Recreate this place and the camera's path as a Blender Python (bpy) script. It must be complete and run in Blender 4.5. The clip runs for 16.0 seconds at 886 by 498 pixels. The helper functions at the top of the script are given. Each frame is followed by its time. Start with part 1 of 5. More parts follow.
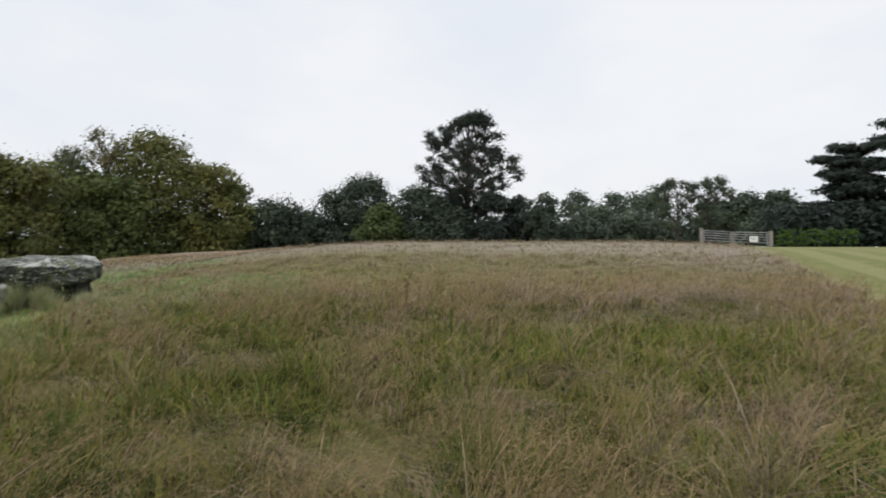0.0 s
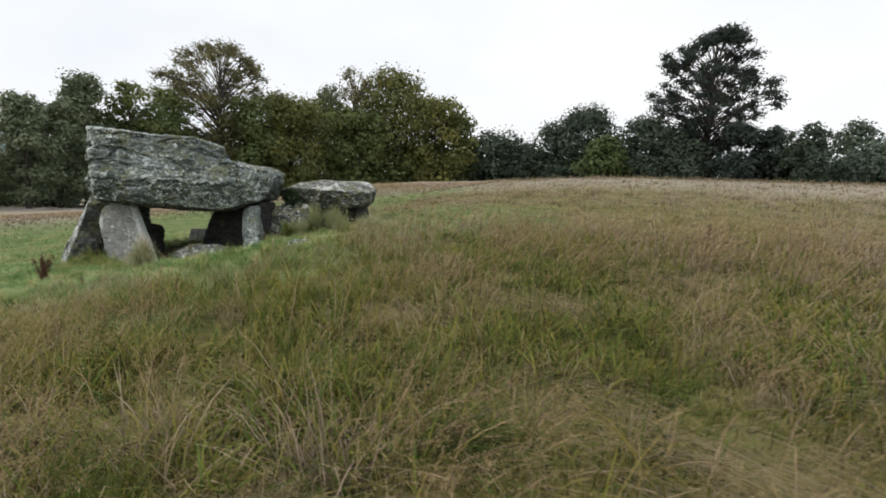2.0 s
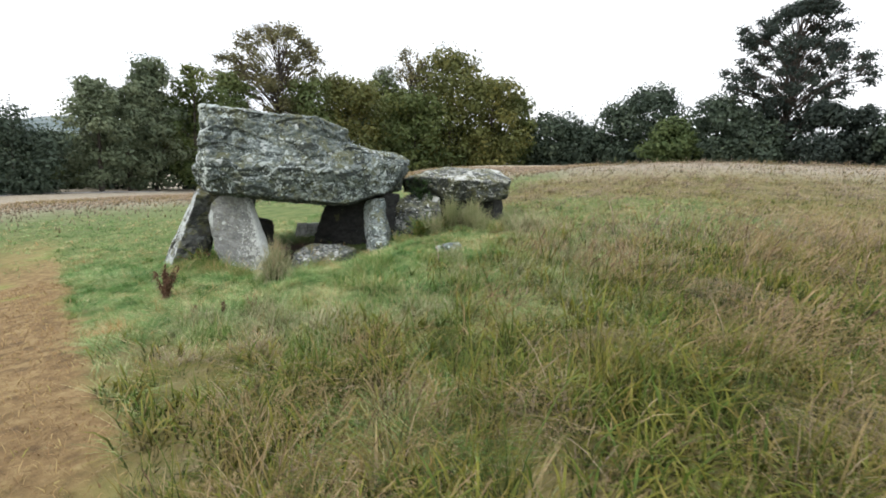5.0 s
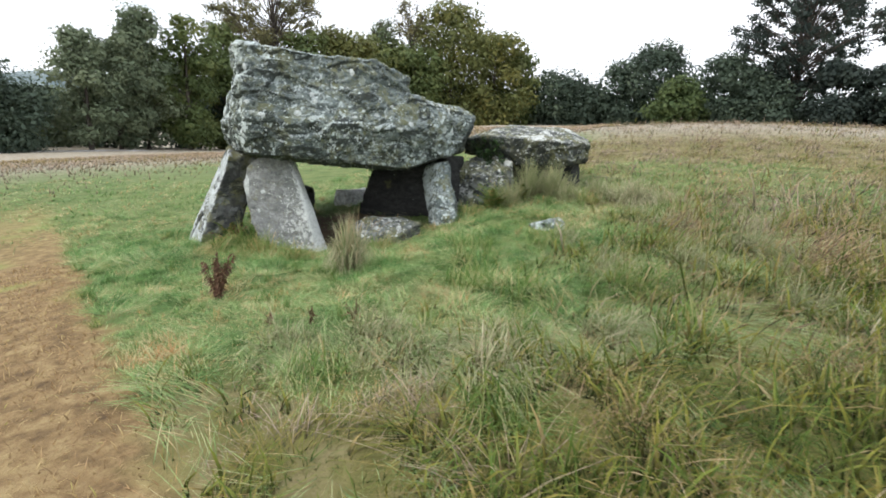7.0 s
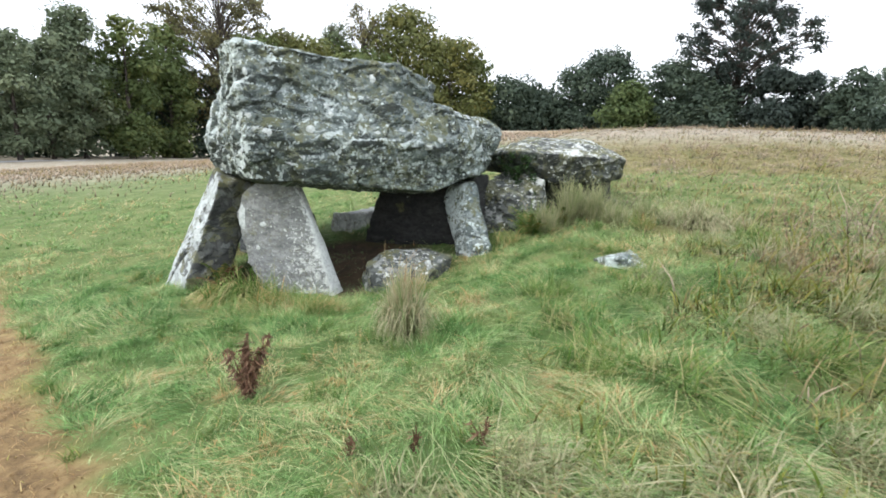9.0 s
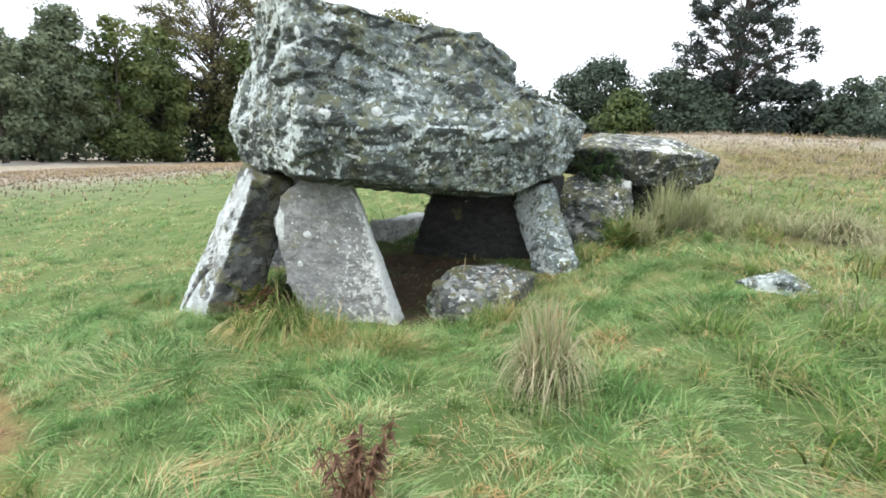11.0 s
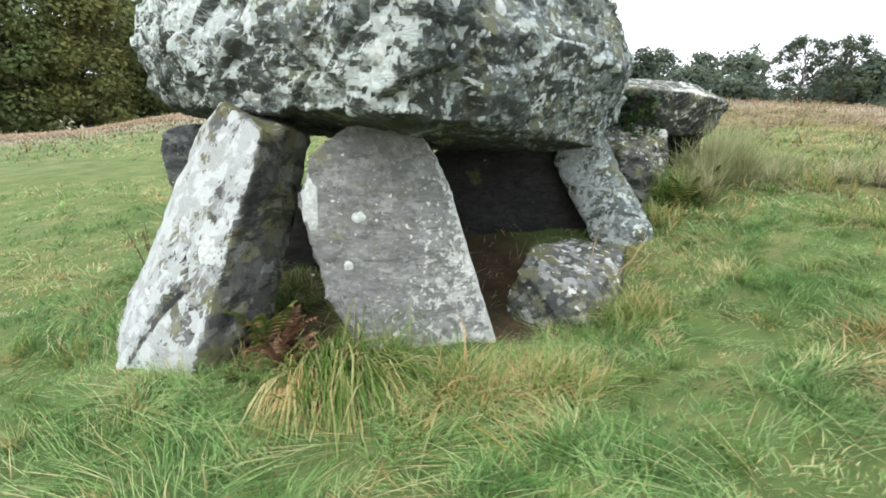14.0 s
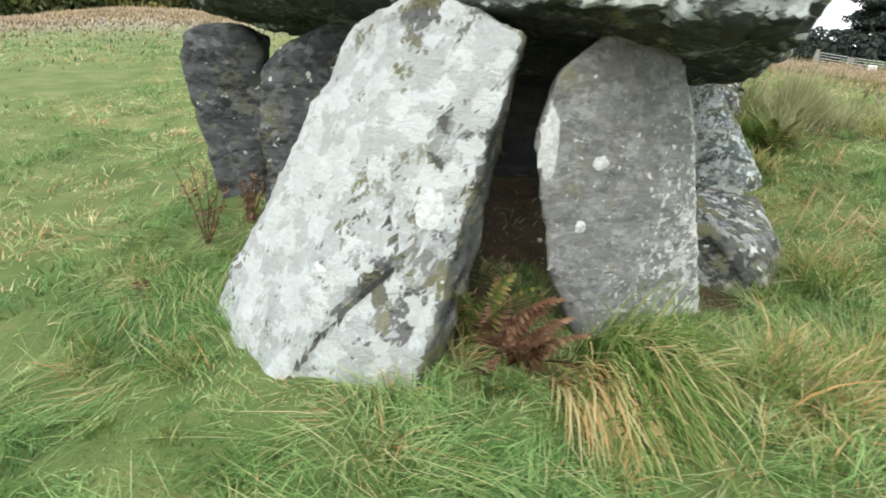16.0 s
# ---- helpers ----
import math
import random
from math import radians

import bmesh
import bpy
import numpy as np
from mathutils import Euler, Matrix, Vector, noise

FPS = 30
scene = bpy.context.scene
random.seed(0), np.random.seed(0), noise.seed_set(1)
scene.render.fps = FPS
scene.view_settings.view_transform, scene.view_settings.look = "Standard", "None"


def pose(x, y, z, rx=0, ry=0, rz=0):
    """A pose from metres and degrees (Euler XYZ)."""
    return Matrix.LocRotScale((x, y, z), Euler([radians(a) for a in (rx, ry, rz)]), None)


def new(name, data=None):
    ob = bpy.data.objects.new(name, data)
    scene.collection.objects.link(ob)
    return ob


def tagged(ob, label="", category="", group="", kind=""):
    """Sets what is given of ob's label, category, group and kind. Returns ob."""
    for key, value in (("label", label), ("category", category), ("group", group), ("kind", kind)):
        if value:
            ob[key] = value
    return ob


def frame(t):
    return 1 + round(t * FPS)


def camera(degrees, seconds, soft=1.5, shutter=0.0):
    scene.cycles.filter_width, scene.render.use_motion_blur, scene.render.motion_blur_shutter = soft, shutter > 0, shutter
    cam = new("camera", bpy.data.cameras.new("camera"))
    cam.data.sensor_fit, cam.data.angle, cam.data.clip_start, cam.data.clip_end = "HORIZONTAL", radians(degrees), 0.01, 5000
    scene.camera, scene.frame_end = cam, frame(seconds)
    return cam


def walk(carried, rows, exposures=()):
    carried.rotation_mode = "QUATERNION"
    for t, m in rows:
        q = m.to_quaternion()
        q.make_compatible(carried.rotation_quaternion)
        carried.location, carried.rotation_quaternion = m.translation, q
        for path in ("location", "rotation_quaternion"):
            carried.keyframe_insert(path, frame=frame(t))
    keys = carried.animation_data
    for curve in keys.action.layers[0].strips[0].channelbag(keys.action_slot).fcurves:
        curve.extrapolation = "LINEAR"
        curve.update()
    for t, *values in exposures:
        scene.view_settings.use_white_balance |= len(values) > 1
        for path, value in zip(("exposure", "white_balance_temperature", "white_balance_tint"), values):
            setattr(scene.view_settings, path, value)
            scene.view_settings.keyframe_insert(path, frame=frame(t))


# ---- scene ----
cam = camera(80.6, 16.0, soft=1.75, shutter=0.25)
METRES, EYE, TILT, LEAN, TURN = 13.5, 1.55, 0.0, 0.0, 0.0
ROWS = [
    (0.0, 0.0, 0.0, 0.0, 0.0, 0.0, -0.0),
    (0.5, -0.0097, 0.0064, -0.0019, 8.27, -2.34, -2.75),
    (1.0, -0.027, 0.0208, -0.0035, 14.42, -5.0, -2.52),
    (1.5, -0.0532, 0.0296, -0.0029, 21.55, -8.1, -4.58),
    (2.0, -0.0837, 0.0362, -0.0009, 22.96, -7.62, -2.02),
    (2.5, -0.1165, 0.0495, -0.0017, 26.9, -7.97, -2.35),
    (3.0, -0.1515, 0.0589, -0.0022, 28.06, -8.35, -1.3),
    (3.5, -0.1837, 0.07, -0.0019, 27.63, -9.67, -1.96),
    (4.0, -0.2166, 0.0825, 0.0004, 27.92, -9.49, -2.09),
    (6.5, -0.386, 0.1431, -0.0039, 27.54, -11.58, -2.11),
    (7.0, -0.4198, 0.1591, -0.008, 27.25, -13.84, -2.49),
    (7.5, -0.4499, 0.1749, -0.0077, 27.14, -15.57, -3.1),
    (8.0, -0.4766, 0.1882, -0.0028, 26.61, -15.79, -2.31),
    (8.5, -0.5045, 0.1951, -0.0006, 22.26, -14.04, -2.27),
    (9.0, -0.5283, 0.2075, -0.0019, 21.98, -13.17, -2.19),
    (9.5, -0.551, 0.2208, -0.003, 23.46, -13.12, -2.35),
    (12.0, -0.6742, 0.2959, -0.0302, 12.48, -11.15, -3.22),
    (12.5, -0.6994, 0.3066, -0.0327, 5.23, -10.59, -3.54),
    (13.0, -0.7272, 0.3154, -0.0331, 2.72, -10.97, -3.59),
    (13.5, -0.7545, 0.3315, -0.0407, 4.01, -12.3, -3.3),
    (14.0, -0.7845, 0.3455, -0.043, 2.65, -15.08, -2.35),
    (14.5, -0.8132, 0.3606, -0.0455, -0.87, -15.34, -4.17),
    (15.0, -0.8424, 0.378, -0.0503, -1.84, -16.4, -2.8),
    (15.5, -0.871, 0.3901, -0.0558, -8.46, -18.67, -1.86),
    (16.0, -0.9008, 0.4031, -0.0584, -8.49, -21.42, -5.94),
]
walk(cam, [(t, pose(0, 0, EYE, TILT, LEAN, TURN) @ pose(METRES * x, METRES * y, METRES * z, 90 + pitch, roll, yaw)) for t, x, y, z, yaw, pitch, roll in ROWS],
     exposures=[(0, -0.10, 6500, 10), (1.5, -0.02, 6600, 10), (3.5, 0.46, 6550, 10), (6.5, 0.66, 6350, 10), (7.5, 0.80, 6280, 10), (9.5, 1.04, 6200, 10), (12.0, 1.12, 6200, 10), (13.0, 1.12, 6280, 10), (14.0, 1.09, 6350, 10), (16.0, 1.06, 6550, 10)])

# ---- world, sun, exposure ----
SUN_ELEV, SUN_AZ = radians(46), radians(208)
world = bpy.data.worlds.new("overcast")
scene.world = world
world.use_nodes = True
wn, wl = world.node_tree.nodes, world.node_tree.links
wn.clear()
sky = wn.new("ShaderNodeTexSky")
sky.sky_type, sky.sun_disc = "NISHITA", False
sky.sun_elevation, sky.sun_rotation = SUN_ELEV, SUN_AZ
sky.dust_density, sky.air_density = 6.0, 1.0
sky_gain = wn.new("ShaderNodeVectorMath")
sky_gain.operation = "SCALE"
sky_gain.inputs["Scale"].default_value = 0.10
cloud_place = wn.new("ShaderNodeTexCoord")
cloud_map = wn.new("ShaderNodeMapping")
cloud_map.inputs["Scale"].default_value = (1.0, 1.0, 2.6)
cloud_noise = wn.new("ShaderNodeTexNoise")
cloud_noise.inputs["Scale"].default_value, cloud_noise.inputs["Detail"].default_value = 1.5, 4.0
cloud_ramp = wn.new("ShaderNodeValToRGB")
cloud_ramp.color_ramp.elements[0].position, cloud_ramp.color_ramp.elements[0].color = 0.30, (0.84, 0.91, 1.02, 1)
cloud_ramp.color_ramp.elements[1].position, cloud_ramp.color_ramp.elements[1].color = 0.62, (1.02, 1.04, 1.07, 1)
cover = wn.new("ShaderNodeMix")
cover.data_type = "RGBA"
cover.inputs["Factor"].default_value = 0.90
back = wn.new("ShaderNodeBackground")
back.inputs["Strength"].default_value = 1.0
wout = wn.new("ShaderNodeOutputWorld")
wl.new(cloud_place.outputs["Generated"], cloud_map.inputs["Vector"])
wl.new(cloud_map.outputs["Vector"], cloud_noise.inputs["Vector"])
wl.new(cloud_noise.outputs["Fac"], cloud_ramp.inputs["Fac"])
wl.new(sky.outputs["Color"], sky_gain.inputs[0])
wl.new(sky_gain.outputs["Vector"], cover.inputs["A"])
wl.new(cloud_ramp.outputs["Color"], cover.inputs["B"])
wl.new(cover.outputs["Result"], back.inputs["Color"])
wl.new(back.outputs["Background"], wout.inputs["Surface"])

sun = new("sun", bpy.data.lights.new("sun", "SUN"))
sun.data.energy, sun.data.angle, sun.data.color = 1.1, radians(30), (1.0, 0.97, 0.92)
sun.matrix_world = Matrix.Translation((0, 0, 60)) @ Vector((
    math.sin(SUN_AZ) * math.cos(SUN_ELEV), math.cos(SUN_AZ) * math.cos(SUN_ELEV), math.sin(SUN_ELEV))).to_track_quat("Z", "Y").to_matrix().to_4x4()


# ---- materials ----
class Mat:
    """A small helper around one node material."""

    def __init__(self, name, rough=0.85):
        self.m = bpy.data.materials.new(name)
        self.m.use_nodes = True
        self.n, self.l = self.m.node_tree.nodes, self.m.node_tree.links
        self.bsdf = self.n["Principled BSDF"]
        self.bsdf.inputs["Roughness"].default_value = rough
        self.bsdf.inputs["Specular IOR Level"].default_value = 0.25
        self.coord = self.n.new("ShaderNodeTexCoord")

    def noise(self, scale, detail=4.0, rough=0.55, stretch=(1, 1, 1), distortion=0.0):
        mp = self.n.new("ShaderNodeMapping")
        mp.inputs["Scale"].default_value = stretch
        nt = self.n.new("ShaderNodeTexNoise")
        nt.inputs["Scale"].default_value, nt.inputs["Detail"].default_value = scale, detail
        nt.inputs["Roughness"].default_value, nt.inputs["Distortion"].default_value = rough, distortion
        self.l.new(self.coord.outputs["Object"], mp.inputs["Vector"])
        self.l.new(mp.outputs["Vector"], nt.inputs["Vector"])
        return nt.outputs["Fac"]

    def cells(self, scale, stretch=(1, 1, 1), warp=0.12):
        """A random value for each cell of a warped mosaic."""
        mp = self.n.new("ShaderNodeMapping")
        mp.inputs["Scale"].default_value = stretch
        nt = self.n.new("ShaderNodeTexNoise")
        nt.inputs["Scale"].default_value, nt.inputs["Detail"].default_value, nt.inputs["Roughness"].default_value = scale * 1.3, 6.0, 0.75
        add = self.n.new("ShaderNodeVectorMath")
        add.operation = "MULTIPLY_ADD"
        add.inputs[1].default_value = (warp, warp, warp)
        vo = self.n.new("ShaderNodeTexVoronoi")
        vo.inputs["Scale"].default_value = scale
        sep = self.n.new("ShaderNodeSeparateColor")
        self.l.new(self.coord.outputs["Object"], mp.inputs["Vector"])
        self.l.new(mp.outputs["Vector"], nt.inputs["Vector"])
        self.l.new(nt.outputs["Color"], add.inputs[0])
        self.l.new(mp.outputs["Vector"], add.inputs[2])
        self.l.new(add.outputs["Vector"], vo.inputs["Vector"])
        self.l.new(vo.outputs["Color"], sep.inputs["Color"])
        return sep.outputs["Red"], sep.outputs["Green"]

    def attr(self, name):
        a = self.n.new("ShaderNodeAttribute")
        a.attribute_name = name
        return a.outputs["Fac"]

    def ramp(self, fac, *stops):
        r = self.n.new("ShaderNodeValToRGB")
        e = r.color_ramp.elements
        while len(e) < len(stops):
            e.new(0.5)
        for el, (p, c) in zip(e, stops):
            el.position = p
            el.color = (*c, 1) if len(c) == 3 else c
        self.l.new(fac, r.inputs["Fac"])
        return r.outputs["Color"]

    def step(self, fac, lo, hi):
        r = self.n.new("ShaderNodeMapRange")
        r.interpolation_type = "SMOOTHSTEP"
        r.inputs["From Min"].default_value, r.inputs["From Max"].default_value = lo, hi
        self.l.new(fac, r.inputs["Value"])
        return r.outputs["Result"]

    def math(self, op, a, b):
        m = self.n.new("ShaderNodeMath")
        m.operation = op
        for k, v in enumerate((a, b)):
            if isinstance(v, (int, float)):
                m.inputs[k].default_value = v
            else:
                self.l.new(v, m.inputs[k])
        return m.outputs["Value"]

    def mix(self, fac, a, b, blend="MIX"):
        m = self.n.new("ShaderNodeMix")
        m.data_type, m.blend_type = "RGBA", blend
        for key, v in (("Factor", fac), ("A", a), ("B", b)):
            if isinstance(v, (int, float)):
                m.inputs[key].default_value = v
            elif isinstance(v, tuple):
                m.inputs[key].default_value = (*v, 1)
            else:
                self.l.new(v, m.inputs[key])
        return m.outputs["Result"]

    def done(self, colour, bump=None, strength=0.4, distance=0.02, rough=None):
        if isinstance(colour, tuple):
            self.bsdf.inputs["Base Color"].default_value = (*colour, 1)
        else:
            self.l.new(colour, self.bsdf.inputs["Base Color"])
        if bump is not None:
            b = self.n.new("ShaderNodeBump")
            b.inputs["Strength"].default_value, b.inputs["Distance"].default_value = strength, distance
            self.l.new(bump, b.inputs["Height"])
            self.l.new(b.outputs["Normal"], self.bsdf.inputs["Normal"])
        if rough is not None:
            self.l.new(rough, self.bsdf.inputs["Roughness"])
        return self.m


def stone_material(name, base=(0.24, 0.24, 0.22), pale=0.5, moss=0.5, dark=0.5, white=(0.68, 0.70, 0.66), layer=(0.5, 0.5, 2.6), crag=1.0, aspect=(0.0, 0.0, 0.06), mosaic_mix=0.8, patch=1.0, drift=(0.0, 0.0, 0.0)):
    """Weathered grey schist. Pale lichen crusts gather in patches and towards the aspect direction, black patches on
    downward faces.
    """
    s = Mat(name, 0.9)
    geo = s.n.new("ShaderNodeNewGeometry")
    xyz = s.n.new("ShaderNodeSeparateXYZ")
    s.l.new(geo.outputs["True Normal"], xyz.inputs["Vector"])
    facing = s.n.new("ShaderNodeVectorMath")
    facing.operation = "DOT_PRODUCT"
    facing.inputs[1].default_value = aspect
    s.l.new(geo.outputs["True Normal"], facing.inputs[0])
    facing_bias = facing.outputs["Value"]
    region = s.math("MULTIPLY", s.math("SUBTRACT", s.noise(0.9, 4, 0.55), 0.5), 0.55)
    spread = s.n.new("ShaderNodeVectorMath")
    spread.operation = "DOT_PRODUCT"
    spread.inputs[1].default_value = drift
    s.l.new(s.coord.outputs["Object"], spread.inputs[0])
    bias = s.math("ADD", s.math("ADD", facing_bias, region), spread.outputs["Value"])
    grain = s.noise(60, 7, 0.75)
    pits = s.noise(13, 7, 0.70, (1, 1, 1.9), 0.5)
    strata = s.noise(5, 8, 0.70, layer, 0.5)
    col = s.ramp(strata, (0.28, tuple(c * 0.45 for c in base)), (0.5, base), (0.72, tuple(c * 1.6 for c in base)))
    col = s.mix(s.math("MULTIPLY", s.step(pits, 0.50, 0.36), 0.85 * crag), col, tuple(c * 0.22 for c in base))
    col = s.mix(s.math("MULTIPLY", grain, 0.4), col, (0.08, 0.076, 0.068))
    tones = ((0.0, tuple(c * 0.30 for c in base)), (0.22, tuple(c * 0.75 for c in base)), (0.42, base), (0.56, (0.20, 0.195, 0.085)), (0.66, tuple(c * 1.5 for c in base)), (0.80, tuple(c * 0.62 for c in white)), (1.0, tuple(c * 0.85 for c in white)))
    wide_a, wide_b = s.cells(8.0 * patch, (1, 1, 1.25), 0.14)
    fine_a, fine_b = s.cells(21.0 * patch, (1, 1, 1.2), 0.06)
    lean = s.math("ADD", s.math("MULTIPLY", bias, 1.1), 0.62 * (pale - 0.55))
    mosaic = s.ramp(s.math("ADD", wide_a, lean), *tones)
    mosaic = s.mix(s.step(fine_b, 0.45, 0.55), mosaic, s.ramp(s.math("ADD", fine_a, lean), *tones))
    mosaic = s.mix(s.math("MULTIPLY", s.step(grain, 0.35, 0.7), 0.55), mosaic, tuple(c * 0.5 for c in base))
    col = s.mix(mosaic_mix, col, mosaic)
    mossy = s.step(s.math("ADD", s.noise(2.1, 6, 0.68), s.math("MULTIPLY", xyz.outputs["Z"], 0.06)), 0.62 - 0.22 * moss, 0.74 - 0.2 * moss)
    col = s.mix(s.math("MULTIPLY", s.math("MULTIPLY", mossy, s.step(wide_b, 0.25, 0.6)), 0.6), col, s.mix(grain, (0.25, 0.24, 0.09), (0.10, 0.105, 0.045)))
    blacks = s.step(s.math("SUBTRACT", s.noise(3.0, 9, 0.80, (1, 1, 1.7), 0.7), s.math("MULTIPLY", xyz.outputs["Z"], 0.10)), 0.63 - 0.14 * dark, 0.68 - 0.14 * dark)
    col = s.mix(s.math("MULTIPLY", blacks, 0.75), col, (0.025, 0.028, 0.026))
    open_face = s.step(xyz.outputs["Z"], -0.62, -0.25)
    mid = s.step(s.math("ADD", s.noise(6.0 * patch, 9, 0.66, (1, 1, 1.25), 0.3), bias), 0.705 - 0.20 * pale, 0.72 - 0.20 * pale)
    small = s.step(s.math("ADD", s.noise(17 * patch, 6, 0.55), s.math("MULTIPLY", bias, 0.6)), 0.68 - 0.12 * pale, 0.695 - 0.12 * pale)
    col = s.mix(s.math("MULTIPLY", s.math("MULTIPLY", mid, open_face), 0.85), col, s.mix(grain, white, tuple(c * 0.62 for c in white)))
    col = s.mix(s.math("MULTIPLY", s.math("MULTIPLY", small, open_face), 0.85), col, white)
    hgt = s.math("ADD", s.math("MULTIPLY", strata, 1.2), s.math("ADD", s.math("MULTIPLY", pits, 0.9 * crag), s.math("MULTIPLY", grain, 0.3)))
    return s.done(col, hgt, 1.0, 0.028)


# aspect adds lichen towards -x, painting in the hazy brightness of that face
M_CAP = stone_material("lichen_schist", base=(0.182, 0.218, 0.210), pale=0.58, moss=0.75, dark=0.88, white=(0.62, 0.69, 0.67), aspect=(-0.11, -0.05, 0.05), mosaic_mix=0.6, patch=1.2)
M_CAP_DULL = stone_material("dull_lichen_schist", base=(0.13, 0.142, 0.134), pale=0.33, moss=0.7, dark=0.80)
M_PALE = stone_material("whitened_schist", base=(0.19, 0.197, 0.19), pale=0.55, moss=0.85, dark=0.85, white=(0.56, 0.60, 0.59), layer=(2.2, 2.2, 0.5), aspect=(-0.30, -0.02, 0.05), patch=0.55)
M_SMOOTH = stone_material("smooth_grey_schist", base=(0.245, 0.255, 0.25), pale=0.66, moss=0.25, dark=0.25, layer=(0.8, 0.8, 2.0), crag=0.45, aspect=(0.26, 0.05, 0.05), mosaic_mix=0.38, patch=1.8, drift=(0.13, 0.0, -0.08))
# near-black version of the schist, with the chambers' shade put into its colour
M_SHADE_DARK = stone_material("shade_dark_schist", base=(0.055, 0.055, 0.052), pale=-0.5, moss=0.2, dark=0.9, mosaic_mix=0.4)
M_GREY = stone_material("dull_grey_schist", base=(0.13, 0.142, 0.15), pale=0.22, moss=0.3, dark=0.6, mosaic_mix=0.5)
M_FLAT = stone_material("pale_slab", base=(0.46, 0.46, 0.44), pale=0.8, moss=0.2, dark=0.2)


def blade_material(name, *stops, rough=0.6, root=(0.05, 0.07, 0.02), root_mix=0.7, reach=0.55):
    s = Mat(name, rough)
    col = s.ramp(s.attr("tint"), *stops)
    # blade feet blend to the root colour; dark roots paint in shade between blades
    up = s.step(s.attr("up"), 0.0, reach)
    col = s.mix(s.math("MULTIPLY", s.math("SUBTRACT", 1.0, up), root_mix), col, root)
    out = s.done(col)
    thin, blend = s.n.new("ShaderNodeBsdfTranslucent"), s.n.new("ShaderNodeMixShader")
    blend.inputs["Fac"].default_value = 0.25
    s.l.new(col, thin.inputs["Color"])
    s.l.new(s.bsdf.outputs["BSDF"], blend.inputs[1])
    s.l.new(thin.outputs["BSDF"], blend.inputs[2])
    s.l.new(blend.outputs["Shader"], s.n["Material Output"].inputs["Surface"])
    return out


# near-black meadow, turf and tussock roots stand for shaded gaps between the tufts
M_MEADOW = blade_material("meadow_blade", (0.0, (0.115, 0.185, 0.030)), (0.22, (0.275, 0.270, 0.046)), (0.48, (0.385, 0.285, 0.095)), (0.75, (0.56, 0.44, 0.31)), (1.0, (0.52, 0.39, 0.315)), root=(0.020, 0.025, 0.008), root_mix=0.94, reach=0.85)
M_SEED = blade_material("seed_stem", (0.0, (0.28, 0.215, 0.09)), (0.5, (0.45, 0.325, 0.19)), (0.85, (0.15, 0.085, 0.06)), (1.0, (0.10, 0.055, 0.042)), root=(0.20, 0.20, 0.06), root_mix=0.6)
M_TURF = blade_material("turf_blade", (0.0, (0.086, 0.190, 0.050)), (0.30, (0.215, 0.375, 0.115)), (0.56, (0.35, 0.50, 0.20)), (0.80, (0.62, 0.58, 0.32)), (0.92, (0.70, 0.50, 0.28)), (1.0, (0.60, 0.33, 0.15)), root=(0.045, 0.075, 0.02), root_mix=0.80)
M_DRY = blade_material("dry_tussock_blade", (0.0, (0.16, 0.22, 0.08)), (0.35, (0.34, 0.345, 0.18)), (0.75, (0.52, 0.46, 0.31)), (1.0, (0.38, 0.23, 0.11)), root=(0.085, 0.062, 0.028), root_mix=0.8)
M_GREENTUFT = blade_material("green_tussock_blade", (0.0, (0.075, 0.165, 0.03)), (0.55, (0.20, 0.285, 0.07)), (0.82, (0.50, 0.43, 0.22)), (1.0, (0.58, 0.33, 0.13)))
M_HAY = blade_material("cut_hay", (0.0, (0.17, 0.105, 0.05)), (0.4, (0.42, 0.28, 0.14)), (0.8, (0.58, 0.46, 0.21)), (1.0, (0.36, 0.37, 0.09)), root=(0.22, 0.13, 0.06), root_mix=0.4)
M_WEED = blade_material("dead_dock", (0.0, (0.085, 0.046, 0.030)), (0.6, (0.16, 0.085, 0.052)), (1.0, (0.31, 0.20, 0.12)), root=(0.10, 0.06, 0.03), root_mix=0.5)
M_FERN = blade_material("fern_frond", (0.0, (0.05, 0.10, 0.02)), (0.6, (0.14, 0.17, 0.04)), (1.0, (0.30, 0.22, 0.08)))
M_DEADFERN = blade_material("dead_fern_frond", (0.0, (0.10, 0.052, 0.030)), (0.6, (0.18, 0.095, 0.052)), (1.0, (0.30, 0.19, 0.11)), root=(0.10, 0.05, 0.03))
M_IVY = blade_material("ivy_leaf", (0.0, (0.018, 0.045, 0.012)), (1.0, (0.05, 0.095, 0.025)), root_mix=0.0, rough=0.4)
